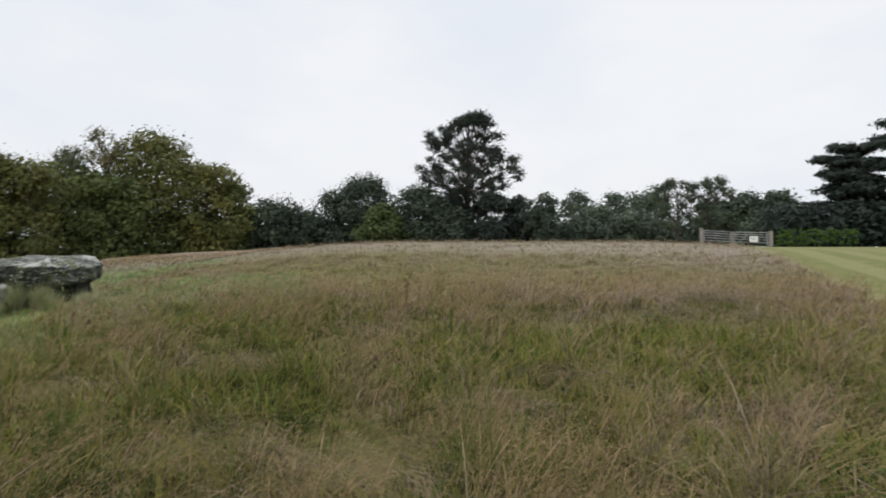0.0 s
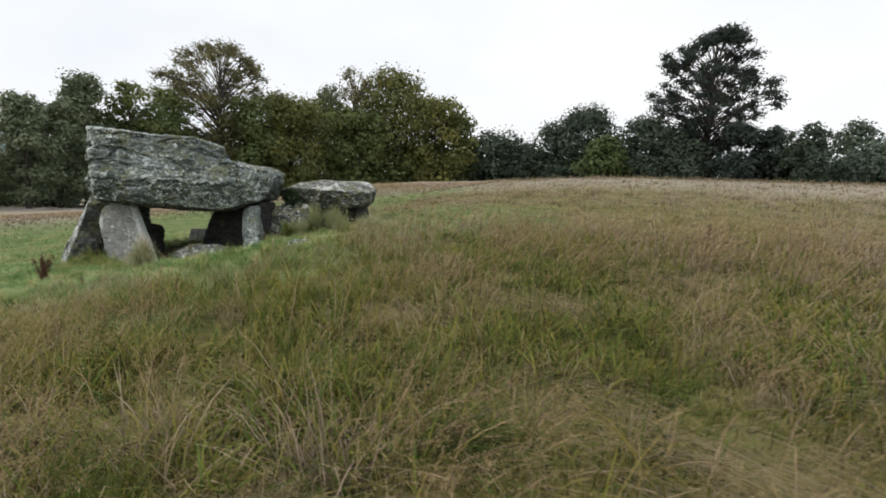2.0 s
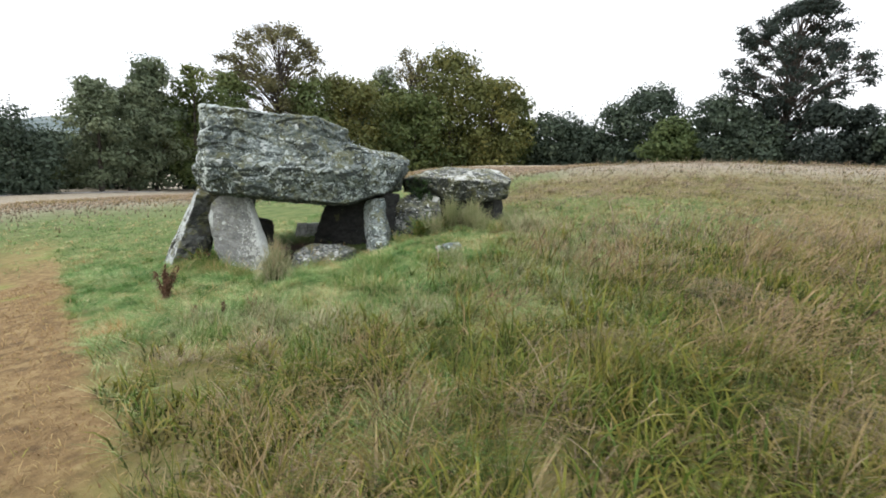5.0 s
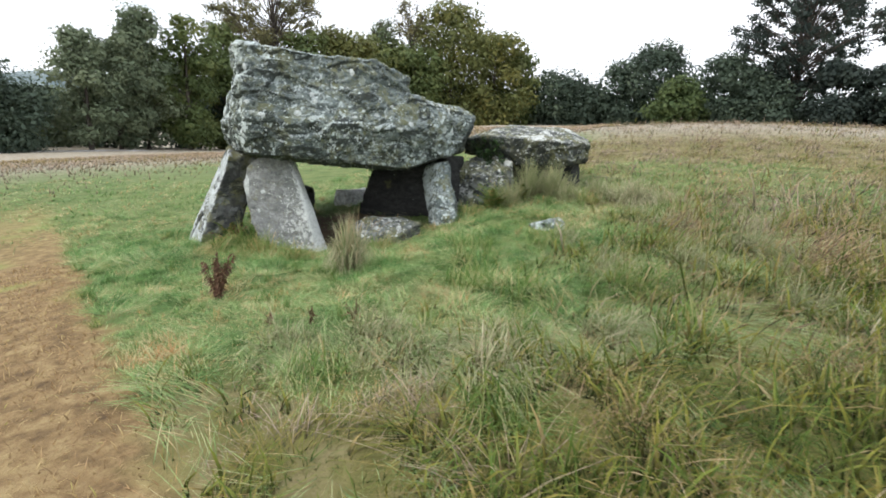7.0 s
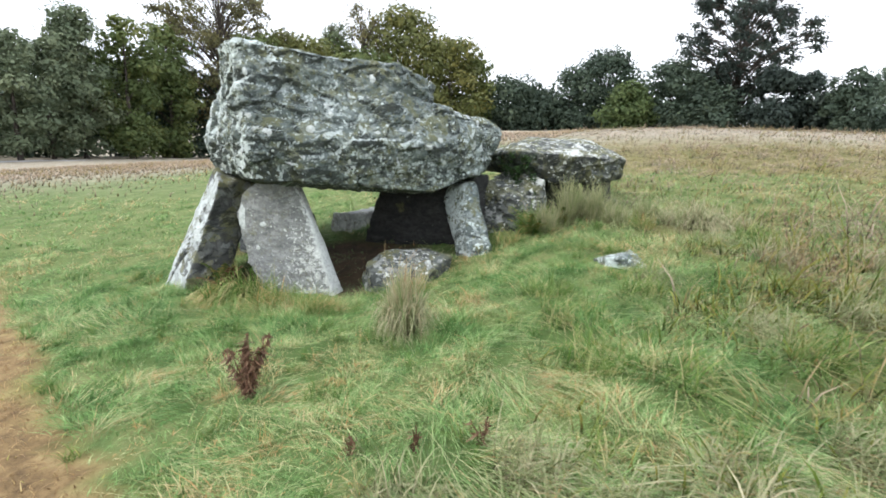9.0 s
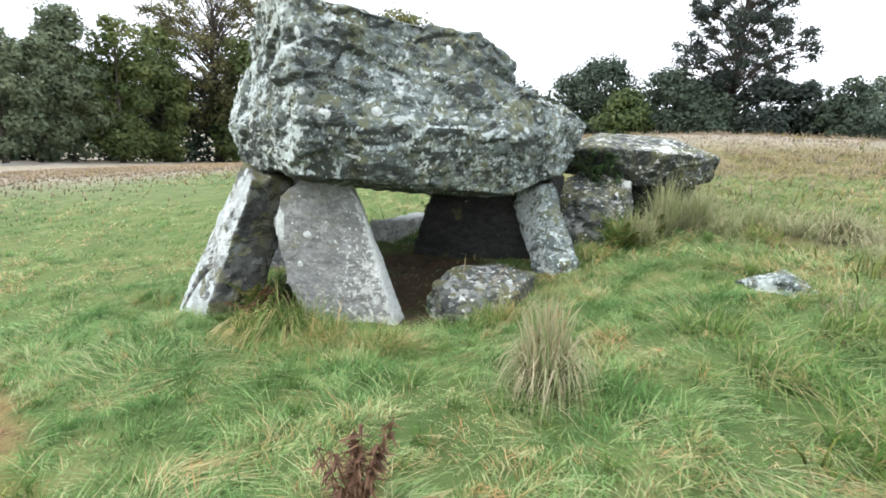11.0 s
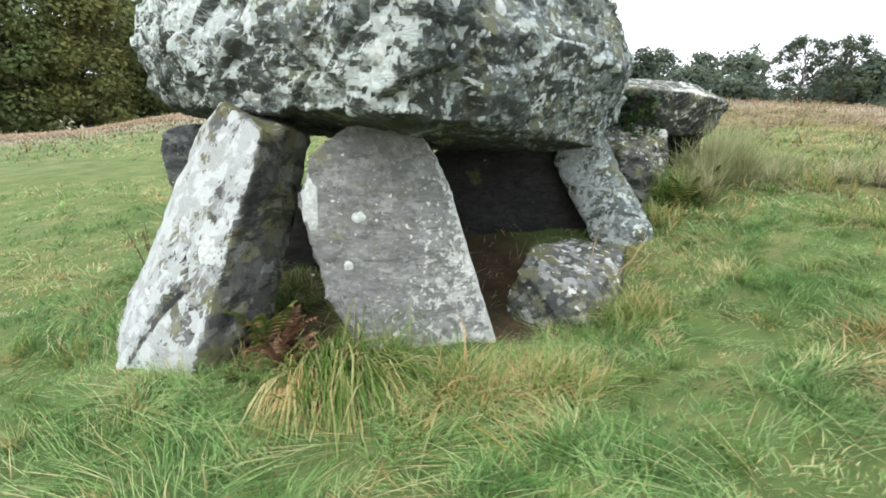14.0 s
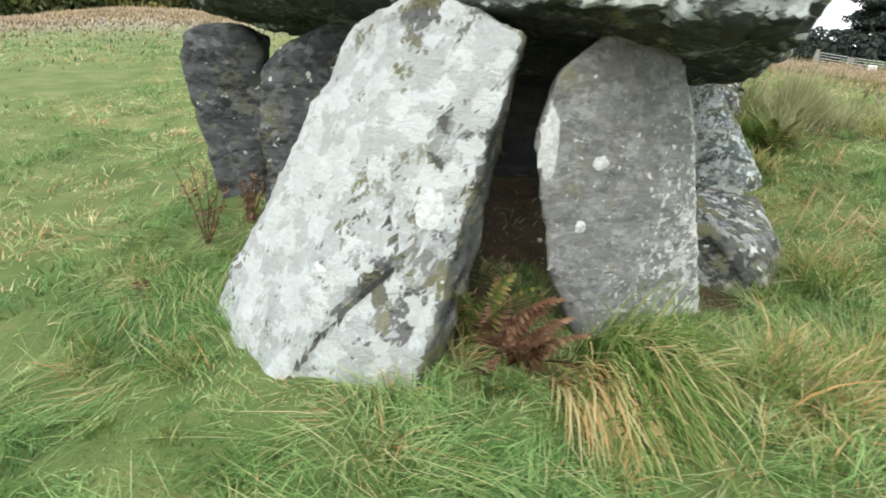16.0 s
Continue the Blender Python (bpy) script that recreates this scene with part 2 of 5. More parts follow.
M_LEAVES = {
    "green": blade_material("oak_leaf", (0.0, (0.055, 0.088, 0.032)), (0.5, (0.110, 0.145, 0.048)), (1.0, (0.21, 0.215, 0.065)), root_mix=0.0),
    "autumn": blade_material("autumn_leaf", (0.0, (0.060, 0.080, 0.028)), (0.5, (0.125, 0.138, 0.042)), (1.0, (0.25, 0.22, 0.062)), root_mix=0.0),
    "brown": blade_material("sparse_brown_leaf", (0.0, (0.085, 0.090, 0.040)), (0.5, (0.165, 0.155, 0.068)), (1.0, (0.27, 0.225, 0.10)), root_mix=0.0),
    "grey": blade_material("birch_leaf", (0.0, (0.08, 0.110, 0.065)), (0.5, (0.145, 0.18, 0.105)), (1.0, (0.22, 0.245, 0.135)), root_mix=0.0),
    "dark": blade_material("holm_oak_leaf", (0.0, (0.034, 0.052, 0.038)), (0.6, (0.068, 0.096, 0.064)), (1.0, (0.12, 0.15, 0.088)), root_mix=0.0),
    "needle": blade_material("pine_needle", (0.0, (0.020, 0.031, 0.027)), (0.6, (0.042, 0.059, 0.047)), (1.0, (0.075, 0.096, 0.070)), root_mix=0.0),
    # distance haze is mixed into this leaf colour: paler and bluer
    "haze": blade_material("haze_tinted_leaf", (0.0, (0.060, 0.085, 0.066)), (0.6, (0.105, 0.14, 0.095)), (1.0, (0.165, 0.19, 0.115)), root_mix=0.0),
    "hedge": blade_material("hedge_leaf", (0.0, (0.04, 0.085, 0.015)), (0.6, (0.085, 0.15, 0.03)), (1.0, (0.14, 0.20, 0.05)), root_mix=0.0),
}
_s = Mat("bark", 0.9)
M_BARK = _s.done(_s.ramp(_s.noise(6, 5, 0.6, (1, 1, 0.3)), (0.3, (0.035, 0.030, 0.024)), (0.7, (0.12, 0.10, 0.085))), _s.noise(14, 5, 0.6, (1, 1, 0.3)), 0.5)
_s = Mat("galvanised_steel", 0.5)
_s.bsdf.inputs["Metallic"].default_value = 0.7
M_STEEL = _s.done(_s.ramp(_s.noise(9), (0.3, (0.30, 0.31, 0.32)), (0.7, (0.46, 0.47, 0.48))))
_s = Mat("weathered_post_wood", 0.85)
M_POST = _s.done(_s.ramp(_s.noise(12, 5, 0.6, (1, 1, 0.15)), (0.3, (0.16, 0.15, 0.13)), (0.7, (0.34, 0.33, 0.30))))
_s = Mat("white_sign_board", 0.5)
M_SIGN = _s.done(_s.ramp(_s.noise(5), (0.3, (0.72, 0.73, 0.72)), (0.7, (0.82, 0.82, 0.80))))
_s = Mat("pale_gravel", 0.95)
M_GRAVEL = _s.done(_s.ramp(_s.noise(3, 6, 0.7), (0.3, (0.30, 0.29, 0.28)), (0.7, (0.48, 0.47, 0.46))), _s.noise(30), 0.4)
# the hill's air haze is painted as a blue-grey surface colour
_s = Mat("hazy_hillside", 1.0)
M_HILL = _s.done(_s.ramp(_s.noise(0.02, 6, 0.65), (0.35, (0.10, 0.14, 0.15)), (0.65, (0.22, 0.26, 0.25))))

# the ground: soil and thatch under the meadow, short turf, a mown strip of brown hay and a striped lawn
_s = Mat("field_soil_and_turf", 0.95)
fine, mid, wide = _s.noise(24, 6, 0.7), _s.noise(2.2, 5, 0.6), _s.noise(0.22, 4, 0.55)
meadow = _s.ramp(mid, (0.3, (0.11, 0.125, 0.030)), (0.5, (0.22, 0.20, 0.07)), (0.72, (0.36, 0.29, 0.16)))
turf = _s.ramp(mid, (0.3, (0.085, 0.145, 0.040)), (0.55, (0.15, 0.215, 0.066)), (0.75, (0.27, 0.27, 0.11)))
hay = _s.ramp(_s.noise(6, 7, 0.75), (0.34, (0.12, 0.075, 0.038)), (0.5, (0.30, 0.195, 0.09)), (0.68, (0.50, 0.37, 0.18)))
mown = _s.ramp(mid, (0.3, (0.22, 0.24, 0.06)), (0.55, (0.33, 0.33, 0.11)), (0.75, (0.46, 0.39, 0.17)))
lawn = _s.ramp(mid, (0.3, (0.20, 0.22, 0.065)), (0.7, (0.31, 0.31, 0.12)))
stripe_turn = _s.n.new("ShaderNodeMapping")
stripe_turn.inputs["Rotation"].default_value = (0, 0, radians(25))
stripes = _s.n.new("ShaderNodeTexWave")
stripes.inputs["Scale"].default_value, stripes.inputs["Distortion"].default_value = 0.16, 0.8
_s.l.new(_s.coord.outputs["Object"], stripe_turn.inputs["Vector"])
_s.l.new(stripe_turn.outputs["Vector"], stripes.inputs["Vector"])
lawn = _s.mix(_s.math("MULTIPLY", _s.step(stripes.outputs["Fac"], 0.35, 0.65), 0.45), lawn, (0.42, 0.39, 0.20))
pasture = _s.ramp(mid, (0.3, (0.26, 0.225, 0.15)), (0.5, (0.39, 0.34, 0.26)), (0.72, (0.50, 0.44, 0.37)))
gcol = _s.mix(_s.attr("pasture"), meadow, pasture)
gcol = _s.mix(_s.attr("turf"), gcol, turf)
gcol = _s.mix(_s.attr("mown"), gcol, mown)
gcol = _s.mix(_s.attr("hay"), gcol, hay)
gcol = _s.mix(_s.attr("lawn"), gcol, lawn)
soil = _s.ramp(_s.noise(7, 6, 0.7), (0.3, (0.045, 0.032, 0.020)), (0.7, (0.13, 0.085, 0.05)))
gcol = _s.mix(_s.attr("bare"), gcol, soil)
gcol = _s.mix(_s.math("MULTIPLY", fine, 0.35), gcol, (0.05, 0.045, 0.02))
M_GROUND = _s.done(gcol, _s.math("ADD", fine, mid), 0.8, 0.05)


# ---- the lie of the land ----
SLOPE_X = (-260, -90, -55, -30, -20, -14.5, -13.3, -12, -10, -8, -7, -5, -3, 0, 300)
SLOPE_Z = (-10.5, -8.4, -5.9, -2.75, -1.75, -1.25, -1.03, -0.80, -0.55, -0.30, -0.21, -0.06, 0.0, 0.0, 0.0)


def smooth(v, lo, hi):
    k = np.clip((np.asarray(v, float) - lo) / (hi - lo), 0, 1)
    return k * k * (3 - 2 * k)


def wave(x, y, size, seed=0.0):
    """Cheap smooth variation between about 0 and 1, in patches of about that size."""
    a, b = np.asarray(x) / size + seed * 1.7, np.asarray(y) / size - seed * 2.3
    v = np.sin(2.1 * a + 1.3 * np.sin(1.7 * b + seed)) + np.sin(2.7 * b - 1.1 * np.sin(2.3 * a + 2 * seed)) + 0.6 * np.sin(4.9 * a + 3.7 * b + seed) + 0.5 * np.sin(5.3 * b - 6.1 * a)
    return 0.5 + v / 5.2


def land(x, y):
    x, y = np.asarray(x, float), np.asarray(y, float)
    near = np.interp(y, (-20, 12, 29, 50, 90), (1, 1, 0.75, 0.5, 0.4))
    bearing = (y - 3) / np.maximum(1.0, -x - 7)
    far = np.interp(bearing, (0.0, 0.45, 0.9, 1.2, 1.6, 2.1, 2.8), (0.75, 0.75, 0.94, 1.04, 0.9, 0.55, 0.4))
    side = np.interp(x, SLOPE_X, SLOPE_Z) * (near + (far - near) * smooth(-x, 18, 34))
    rise = np.interp(y, (-300, -50, 0, 26, 36, 50, 110, 600), (-4, -2.2, 0, 1.56, 2.0, 2.25, 2.4, 2.4))
    lumps = 0.085 * (wave(x, y, 0.42, 31) - 0.5)
    lumps = lumps * smooth(y + 0.459 * x, 0.2, 0.9) * smooth(np.hypot(x + 6, y - 5), 16, 9)
    rise = rise - 0.5 * smooth(x, 15, 26) * smooth(y, 12, 40)
    return side + rise + lumps + 0.05 * (wave(x, y, 1.9, 3) - 0.5) * smooth(np.hypot(x + 10.5, y - 8), 3.0, 6.0) - 0.34 * np.exp(-((x + 9.98) ** 2 + (y - 8.15) ** 2) / 2.2)


def edge_side(x, y):
    """Metres to the right of the mown strip's edge."""
    return (np.asarray(y) - 3.45 + 0.459 * (np.asarray(x) + 7.53)) / 1.10


def zone_hay(x, y):
    d = edge_side(x, y) + 0.16 * (wave(x, y, 0.8, 1) - 0.5)
    return smooth(-d, 0.0, 0.12) * smooth(d, -1.9 - 0.8 * wave(x, y, 2.0, 5), -0.9) * smooth(-np.asarray(x), 3.0, 7.0) * smooth(np.asarray(x), -26, -13) * smooth(wave(x, y, 1.3, 8) + 0.35 * smooth(-np.asarray(x), 5.0, 8.0), 0.38, 0.62)


def zone_mown(x, y):
    return smooth(-edge_side(x, y) - 0.12 * (wave(x, y, 0.8, 1) - 0.5), 0.0, 0.15) * smooth(x, -24.0, -15.0)


def zone_bare(x, y):
    """Trodden soil under the great capstone, where no grass grows."""
    x, y = np.asarray(x, float), np.asarray(y, float)
    d = np.minimum(np.hypot((x + 10.7) / 1.25, (y - 8.75) / 0.95), np.hypot((x + 10.15) / 0.42, (y - 8.0) / 0.42))
    d = np.minimum(d, np.hypot((x + 11.62) / 0.34, (y - 7.62) / 0.45))
    return smooth(d + 0.35 * (wave(x, y, 0.3, 71) - 0.5), 1.1, 0.75)


def zone_turf(x, y):
    x, y = np.asarray(x, float), np.asarray(y, float)
    d = np.hypot(x + 10.6, y - 7.6) + 1.5 * (wave(x, y, 1.3, 2) - 0.5)
    back = smooth(-x, 9, 12) * smooth(np.hypot(x + 10, y - 8), 26, 17)
    bank = 0.62 * smooth(np.hypot((x + 5.8) / 3.6, (y - 11.6) / 4.8) + 0.5 * (wave(x, y, 1.3, 12) - 0.5), 1.0, 0.55)
    return np.maximum(np.maximum(smooth(-d, -5.4, -3.8), 0.85 * back), bank)


def zone_lawn(x, y):
    return smooth(np.asarray(x) - 7.1 - (np.asarray(y) - 8.4) * 0.47 - 0.3 * wave(x, y, 2.0, 4), 0, 0.4) * smooth(y, -30, -5)


# ---- mesh helpers ----
def mesh_object(name, verts, faces, material, parent=None, label="", shade=False, attributes=None):
    me = bpy.data.meshes.new(name)
    me.from_pydata(verts, [], faces)
    me.materials.append(material)
    if shade:
        me.polygons.foreach_set("use_smooth", [True] * len(me.polygons))
    for key, values in (attributes or {}).items():
        me.attributes.new(key, "FLOAT", "POINT").data.foreach_set("value", np.asarray(values, np.float32))
    ob = new(name, me)
    if parent:
        ob.parent = parent
    return tagged(ob, label=label)


def part(name, bm, material, parent, label="", shade=False):
    me = bpy.data.meshes.new(name)
    bm.to_mesh(me)
    bm.free()
    me.materials.append(material)
    if shade:
        me.polygons.foreach_set("use_smooth", [True] * len(me.polygons))
    ob = new(name, me)
    ob.parent = parent
    return tagged(ob, label=label)


def strips(name, spine, width, side, tint, material, parent=None, label=""):
    """Ribbons: spine (n, k, 3), width (n, k), side (n, 3), tint (n). The last spine point of each is its tip."""
    n, k, _ = spine.shape
    left = spine[:, :-1] - side[:, None, :] * width[:, :-1, None] * 0.5
    right = spine[:, :-1] + side[:, None, :] * width[:, :-1, None] * 0.5
    verts = np.concatenate([np.stack([left, right], 2).reshape(n, 2 * (k - 1), 3), spine[:, -1:]], 1)
    per = 2 * (k - 1) + 1
    quads = [(2 * j, 2 * j + 1, 2 * j + 3, 2 * j + 2) for j in range(k - 2)]
    base = (np.arange(n) * per)[:, None]
    loops = np.concatenate([np.array(quads, int).reshape(1, -1) + base, np.array([[per - 3, per - 2, per - 1]]) + base], 1).astype(np.int32)
    sizes = np.tile(np.array([4] * (k - 2) + [3]), n)
    me = bpy.data.meshes.new(name)
    me.vertices.add(n * per)
    me.vertices.foreach_set("co", verts.reshape(-1).astype(np.float32))
    me.loops.add(loops.size)
    me.loops.foreach_set("vertex_index", loops.reshape(-1))
    me.polygons.add(len(sizes))
    me.polygons.foreach_set("loop_start", np.concatenate([[0], np.cumsum(sizes)[:-1]]).astype(np.int32))
    me.polygons.foreach_set("use_smooth", np.ones(len(sizes), bool))
    me.update(calc_edges=True)
    up = np.concatenate([np.repeat(np.linspace(0, 1, k)[:-1], 2), [1.0]])
    me.attributes.new("tint", "FLOAT", "POINT").data.foreach_set("value", np.repeat(tint, per).astype(np.float32))
    me.attributes.new("up", "FLOAT", "POINT").data.foreach_set("value", np.tile(up, n).astype(np.float32))
    me.materials.append(material)
    ob = new(name, me)
    if parent:
        ob.parent = parent
    return tagged(ob, label=label)


def blades(rng, base, height, width, lean, wind, tint, levels=3, curl=1.6, seed_head=False, lie=1.0, droop=0.18):
    """Spines, widths and side vectors of bent blades that grow from base (n, 3)."""
    n = len(base)
    turn = rng.uniform(0, 2 * math.pi, n)
    bend = np.stack([np.cos(turn), np.sin(turn)], 1) * lean[:, None] + wind
    s = np.linspace(0, 1, levels + 1)
    if seed_head:
        s = np.array([0.0, 0.5, 0.78, 0.88, 1.0])
    spine = np.zeros((n, len(s), 3))
    spine[:, :, :2] = base[:, None, :2] + bend[:, None, :] * (s ** curl)[None, :, None] * height[:, None, None]
    drop = np.sqrt(np.maximum(0.15, 1 - 0.55 * np.minimum(1.4, np.hypot(bend[:, 0], bend[:, 1]) ** 2)))
    spine[:, :, 2] = base[:, None, 2] + lie * height[:, None] * drop[:, None] * (s - droop * np.hypot(bend[:, 0], bend[:, 1])[:, None] * s ** 3)
    face = rng.uniform(0, 2 * math.pi, n)
    side = np.stack([np.cos(face), np.sin(face), np.zeros(n)], 1)
    if seed_head:
        w = width[:, None] * np.array([0.35, 0.3, 1.0, 1.6, 0.0])[None, :]
    else:
        w = width[:, None] * np.maximum(0.0, 1 - s ** 2.2)[None, :]
    return spine, w, side


# ---- ground ----
def axis(near_lo, near_hi, step, far_lo, far_hi):
    a = list(np.arange(near_lo, near_hi + 1e-6, step))
    d, v = step, near_hi
    while v < far_hi:
        d *= 1.18
        v += d
        a.append(v)
    d, v = step, near_lo
    while v > far_lo:
        d *= 1.18
        v -= d
        a.insert(0, v)
    return np.array(a)


gx, gy = axis(-17, 9, 0.18, -2500, 2500), axis(-2, 16, 0.18, -1500, 2500)
XX, YY = np.meshgrid(gx, gy, indexing="ij")
ZZ = land(XX, YY)
nx, ny = len(gx), len(gy)
ii = (np.arange(nx - 1)[:, None] * ny + np.arange(ny - 1)[None, :]).reshape(-1)
ground = mesh_object("ground", np.stack([XX, YY, ZZ], 2).reshape(-1, 3).tolist(), np.stack([ii, ii + ny, ii + ny + 1, ii + 1], 1).tolist(), M_GROUND, shade=True,
                     attributes={"turf": zone_turf(XX, YY).reshape(-1), "mown": zone_mown(XX, YY).reshape(-1), "hay": zone_hay(XX, YY).reshape(-1), "lawn": zone_lawn(XX, YY).reshape(-1), "bare": zone_bare(XX, YY).reshape(-1), "pasture": smooth(np.hypot(XX + 6, YY - 5), 14, 26).reshape(-1)})
tagged(ground, "sloping rough field with dry meadow, green turf and a mown edge", "ground", kind="structure")

# a pale drive far off below the woods
drive_line = [(-2.48 + d * math.sin(radians(a)), 0.94 + d * math.cos(radians(a))) for a, d in ((-86, 68), (-78, 68), (-70, 68), (-62, 69), (-57, 72))]
dv, df = [], []
for k in range(41):
    s = k / 40 * (len(drive_line) - 1)
    j = min(int(s), len(drive_line) - 2)
    p = Vector(drive_line[j]).lerp(Vector(drive_line[j + 1]), s - j)
    for off in (-1.6, 0, 1.6):
        x, y = p.x + off * 0.78, p.y + off * 0.62
        dv.append((x, y, float(land(x, y)) + 0.06 - 0.02 * abs(off)))
    if k:
        a = 3 * k
        df += [(a - 3, a - 2, a + 1, a), (a - 2, a - 1, a + 2, a + 1)]
tagged(mesh_object("road", dv, df, M_GRAVEL), "pale gravel drive running below the far woods", "road", kind="structure")

# the hill beyond the woods
hv, hf = [], []
for k in range(61):
    a = radians(-100 + k * 1.0)
    top = 40 + 14 * math.sin(k * 0.17 + 1) + 3 * math.sin(k * 0.9) + 1.5 * noise.noise((k * 0.7, 0, 0))
    for r, z in ((700, -30), (900, top * 0.55), (1150, top), (1500, -30)):
        hv.append((r * math.sin(a), r * math.cos(a), z))
    if k:
        b = 4 * k
        hf += [(b - 4 + j, b - 3 + j, b + 1 + j, b + j) for j in range(3)]
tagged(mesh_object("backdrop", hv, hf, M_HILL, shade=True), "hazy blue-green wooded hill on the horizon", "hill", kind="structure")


# ---- the stones ----
def stone(name, blocks, material, label, voxel=0.035, rough=0.03, lumps=0.06, strata=0.02, tilt=(0.2, 0.1, 1.0), seed=0, group="stones of the burial chamber", category="stone", shift=(0, 0, 0)):
    """A weathered stone: one or more rough blocks, each the hull of its corners, melted together and eroded along its layers."""
    bm = bmesh.new()
    for corners in blocks:
        vs = [bm.verts.new(Vector(c) + Vector(shift)) for c in corners]
        bmesh.ops.convex_hull(bm, input=vs)
    loose = [v for v in bm.verts if not v.link_faces]
    bmesh.ops.delete(bm, geom=loose, context="VERTS")
    me = bpy.data.meshes.new(name)
    bm.to_mesh(me)
    bm.free()
    tmp = new(name, me)
    mod = tmp.modifiers.new("melt", "REMESH")
    mod.mode, mod.voxel_size = "VOXEL", voxel
    deps = bpy.context.evaluated_depsgraph_get()
    out = bpy.data.meshes.new_from_object(tmp.evaluated_get(deps))
    bpy.data.objects.remove(tmp)
    bm = bmesh.new()
    bm.from_mesh(out)
    bmesh.ops.smooth_vert(bm, verts=bm.verts, factor=0.5, use_axis_x=True, use_axis_y=True, use_axis_z=True)
    bm.normal_update()
    ax = Vector(tilt).normalized()
    off = Vector((seed * 3.7, seed * 1.9, seed * 5.3))
    moves = []
    turn = ax.to_track_quat("Z", "Y").inverted()
    half = Vector((0.5, 0.5, 0.5))
    for v in bm.verts:
        p = v.co + off
        q = turn @ p
        flat = 1.0 - 0.6 * abs(v.normal.dot(ax))
        d = lumps * noise.noise(p * 1.3) + rough * 0.40 * noise.fractal(p * 6.0, 0.8, 2.1, 5)
        # broken faces: each block of the rock is cut to a plane of its own, with an open joint round it
        for size, share, joint in ((1.7, 1.0, 0.05), (4.6, 0.42, 0.06)):
            w = Vector((q.x * size, q.y * size, q.z * size * 1.7)) + 0.35 * noise.noise_vector(p * size * 0.6)
            near, cells = noise.voronoi(w)
            rv = noise.cell_vector(cells[0] * 5.1) - half
            d += strata * share * flat * (1.6 * rv.z + 1.7 * rv.dot(w - cells[0]))
            d -= strata * share * 0.55 * max(0.0, 1.0 - (near[1] - near[0]) / joint) * (0.4 + 0.6 * (noise.noise(p * 2.3) > 0))
        # ledges along the layers
        h = q.z * 6.5 + 0.9 * noise.noise(p * 0.8)
        d += strata * 0.5 * flat * (h - math.floor(h) - 0.5) * max(0.0, min(1.0, 0.5 + 2.5 * noise.noise(p * 1.1 + half)))
        moves.append(v.normal * d)
    for v, m in zip(bm.verts, moves):
        v.co += m
    centre = sum((v.co for v in bm.verts), Vector()) / len(bm.verts)
    low = min(v.co.z for v in bm.verts)
    origin = Vector((centre.x, centre.y, low))
    bmesh.ops.translate(bm, verts=bm.verts, vec=-origin)
    bm.to_mesh(out)
    bm.free()
    out.name = name
    out.materials.clear()
    out.materials.append(material)
    out.polygons.foreach_set("use_smooth", [True] * len(out.polygons))
    ob = new(name, out)
    ob.location = origin
    return tagged(ob, label, category, group)


big_capstone = stone("capstone", [
    [(-10.85, 6.95, 0.93), (-10.2, 7.8, 0.86), (-9.62, 8.75, 0.72), (-9.25, 9.6, 0.95), (-9.5, 10.3, 0.95), (-10.5, 10.7, 0.68), (-12.2, 10.5, 0.66), (-13.3, 9.75, 0.80), (-13.0, 8.85, 0.92), (-11.9, 7.65, 0.90), (-11.0, 9.3, 0.60),
     (-10.80, 6.85, 1.35), (-9.55, 8.5, 1.30), (-9.12, 9.75, 1.48), (-9.3, 10.3, 1.5), (-10.5, 10.9, 1.4), (-12.2, 10.8, 1.4), (-13.4, 9.8, 1.3), (-13.22, 8.8, 1.33), (-12.0, 7.55, 1.2),
     (-9.72, 8.62, 1.80), (-9.32, 9.6, 1.66), (-9.5, 10.2, 1.62), (-11.0, 10.3, 1.75), (-12.86, 8.56, 1.86), (-10.94, 6.92, 1.86), (-12.5, 9.8, 1.8)],
    [(-10.82, 6.90, 1.3), (-9.75, 8.5, 1.4), (-12.75, 8.6, 1.4), (-12.6, 9.8, 1.4), (-10.3, 9.8, 1.5), (-11.00, 6.98, 2.26), (-11.42, 7.28, 2.32), (-12.45, 8.30, 2.20), (-12.3, 9.5, 2.1), (-10.4, 9.5, 2.1), (-9.78, 8.70, 2.08), (-9.98, 8.40, 2.20), (-9.70, 8.95, 2.02)]],
    M_CAP, "massive grey capstone crusted with white lichen, resting on upright stones", voxel=0.026, lumps=0.035, rough=0.050, strata=0.050, tilt=(-0.15, 0.2, 1.0), seed=1, category="capstone")
leaning_slab = stone("upright_stone", [[(-11.95, 6.93, -0.6), (-12.52, 7.10, -0.7), (-12.90, 7.66, -0.7), (-12.45, 8.1, -0.7), (-11.70, 7.36, -0.6), (-11.6, 7.28, 0.84), (-11.95, 7.58, 0.98), (-12.2, 7.82, 0.80), (-11.85, 8.1, 0.8), (-11.50, 7.72, 0.78)]],
      M_PALE, "leaning upright slab whitened by lichen, holding up the capstone", voxel=0.028, lumps=0.04, strata=0.015, tilt=(0.73, 0.68, -0.25), seed=2, rough=0.04, category="upright stone")
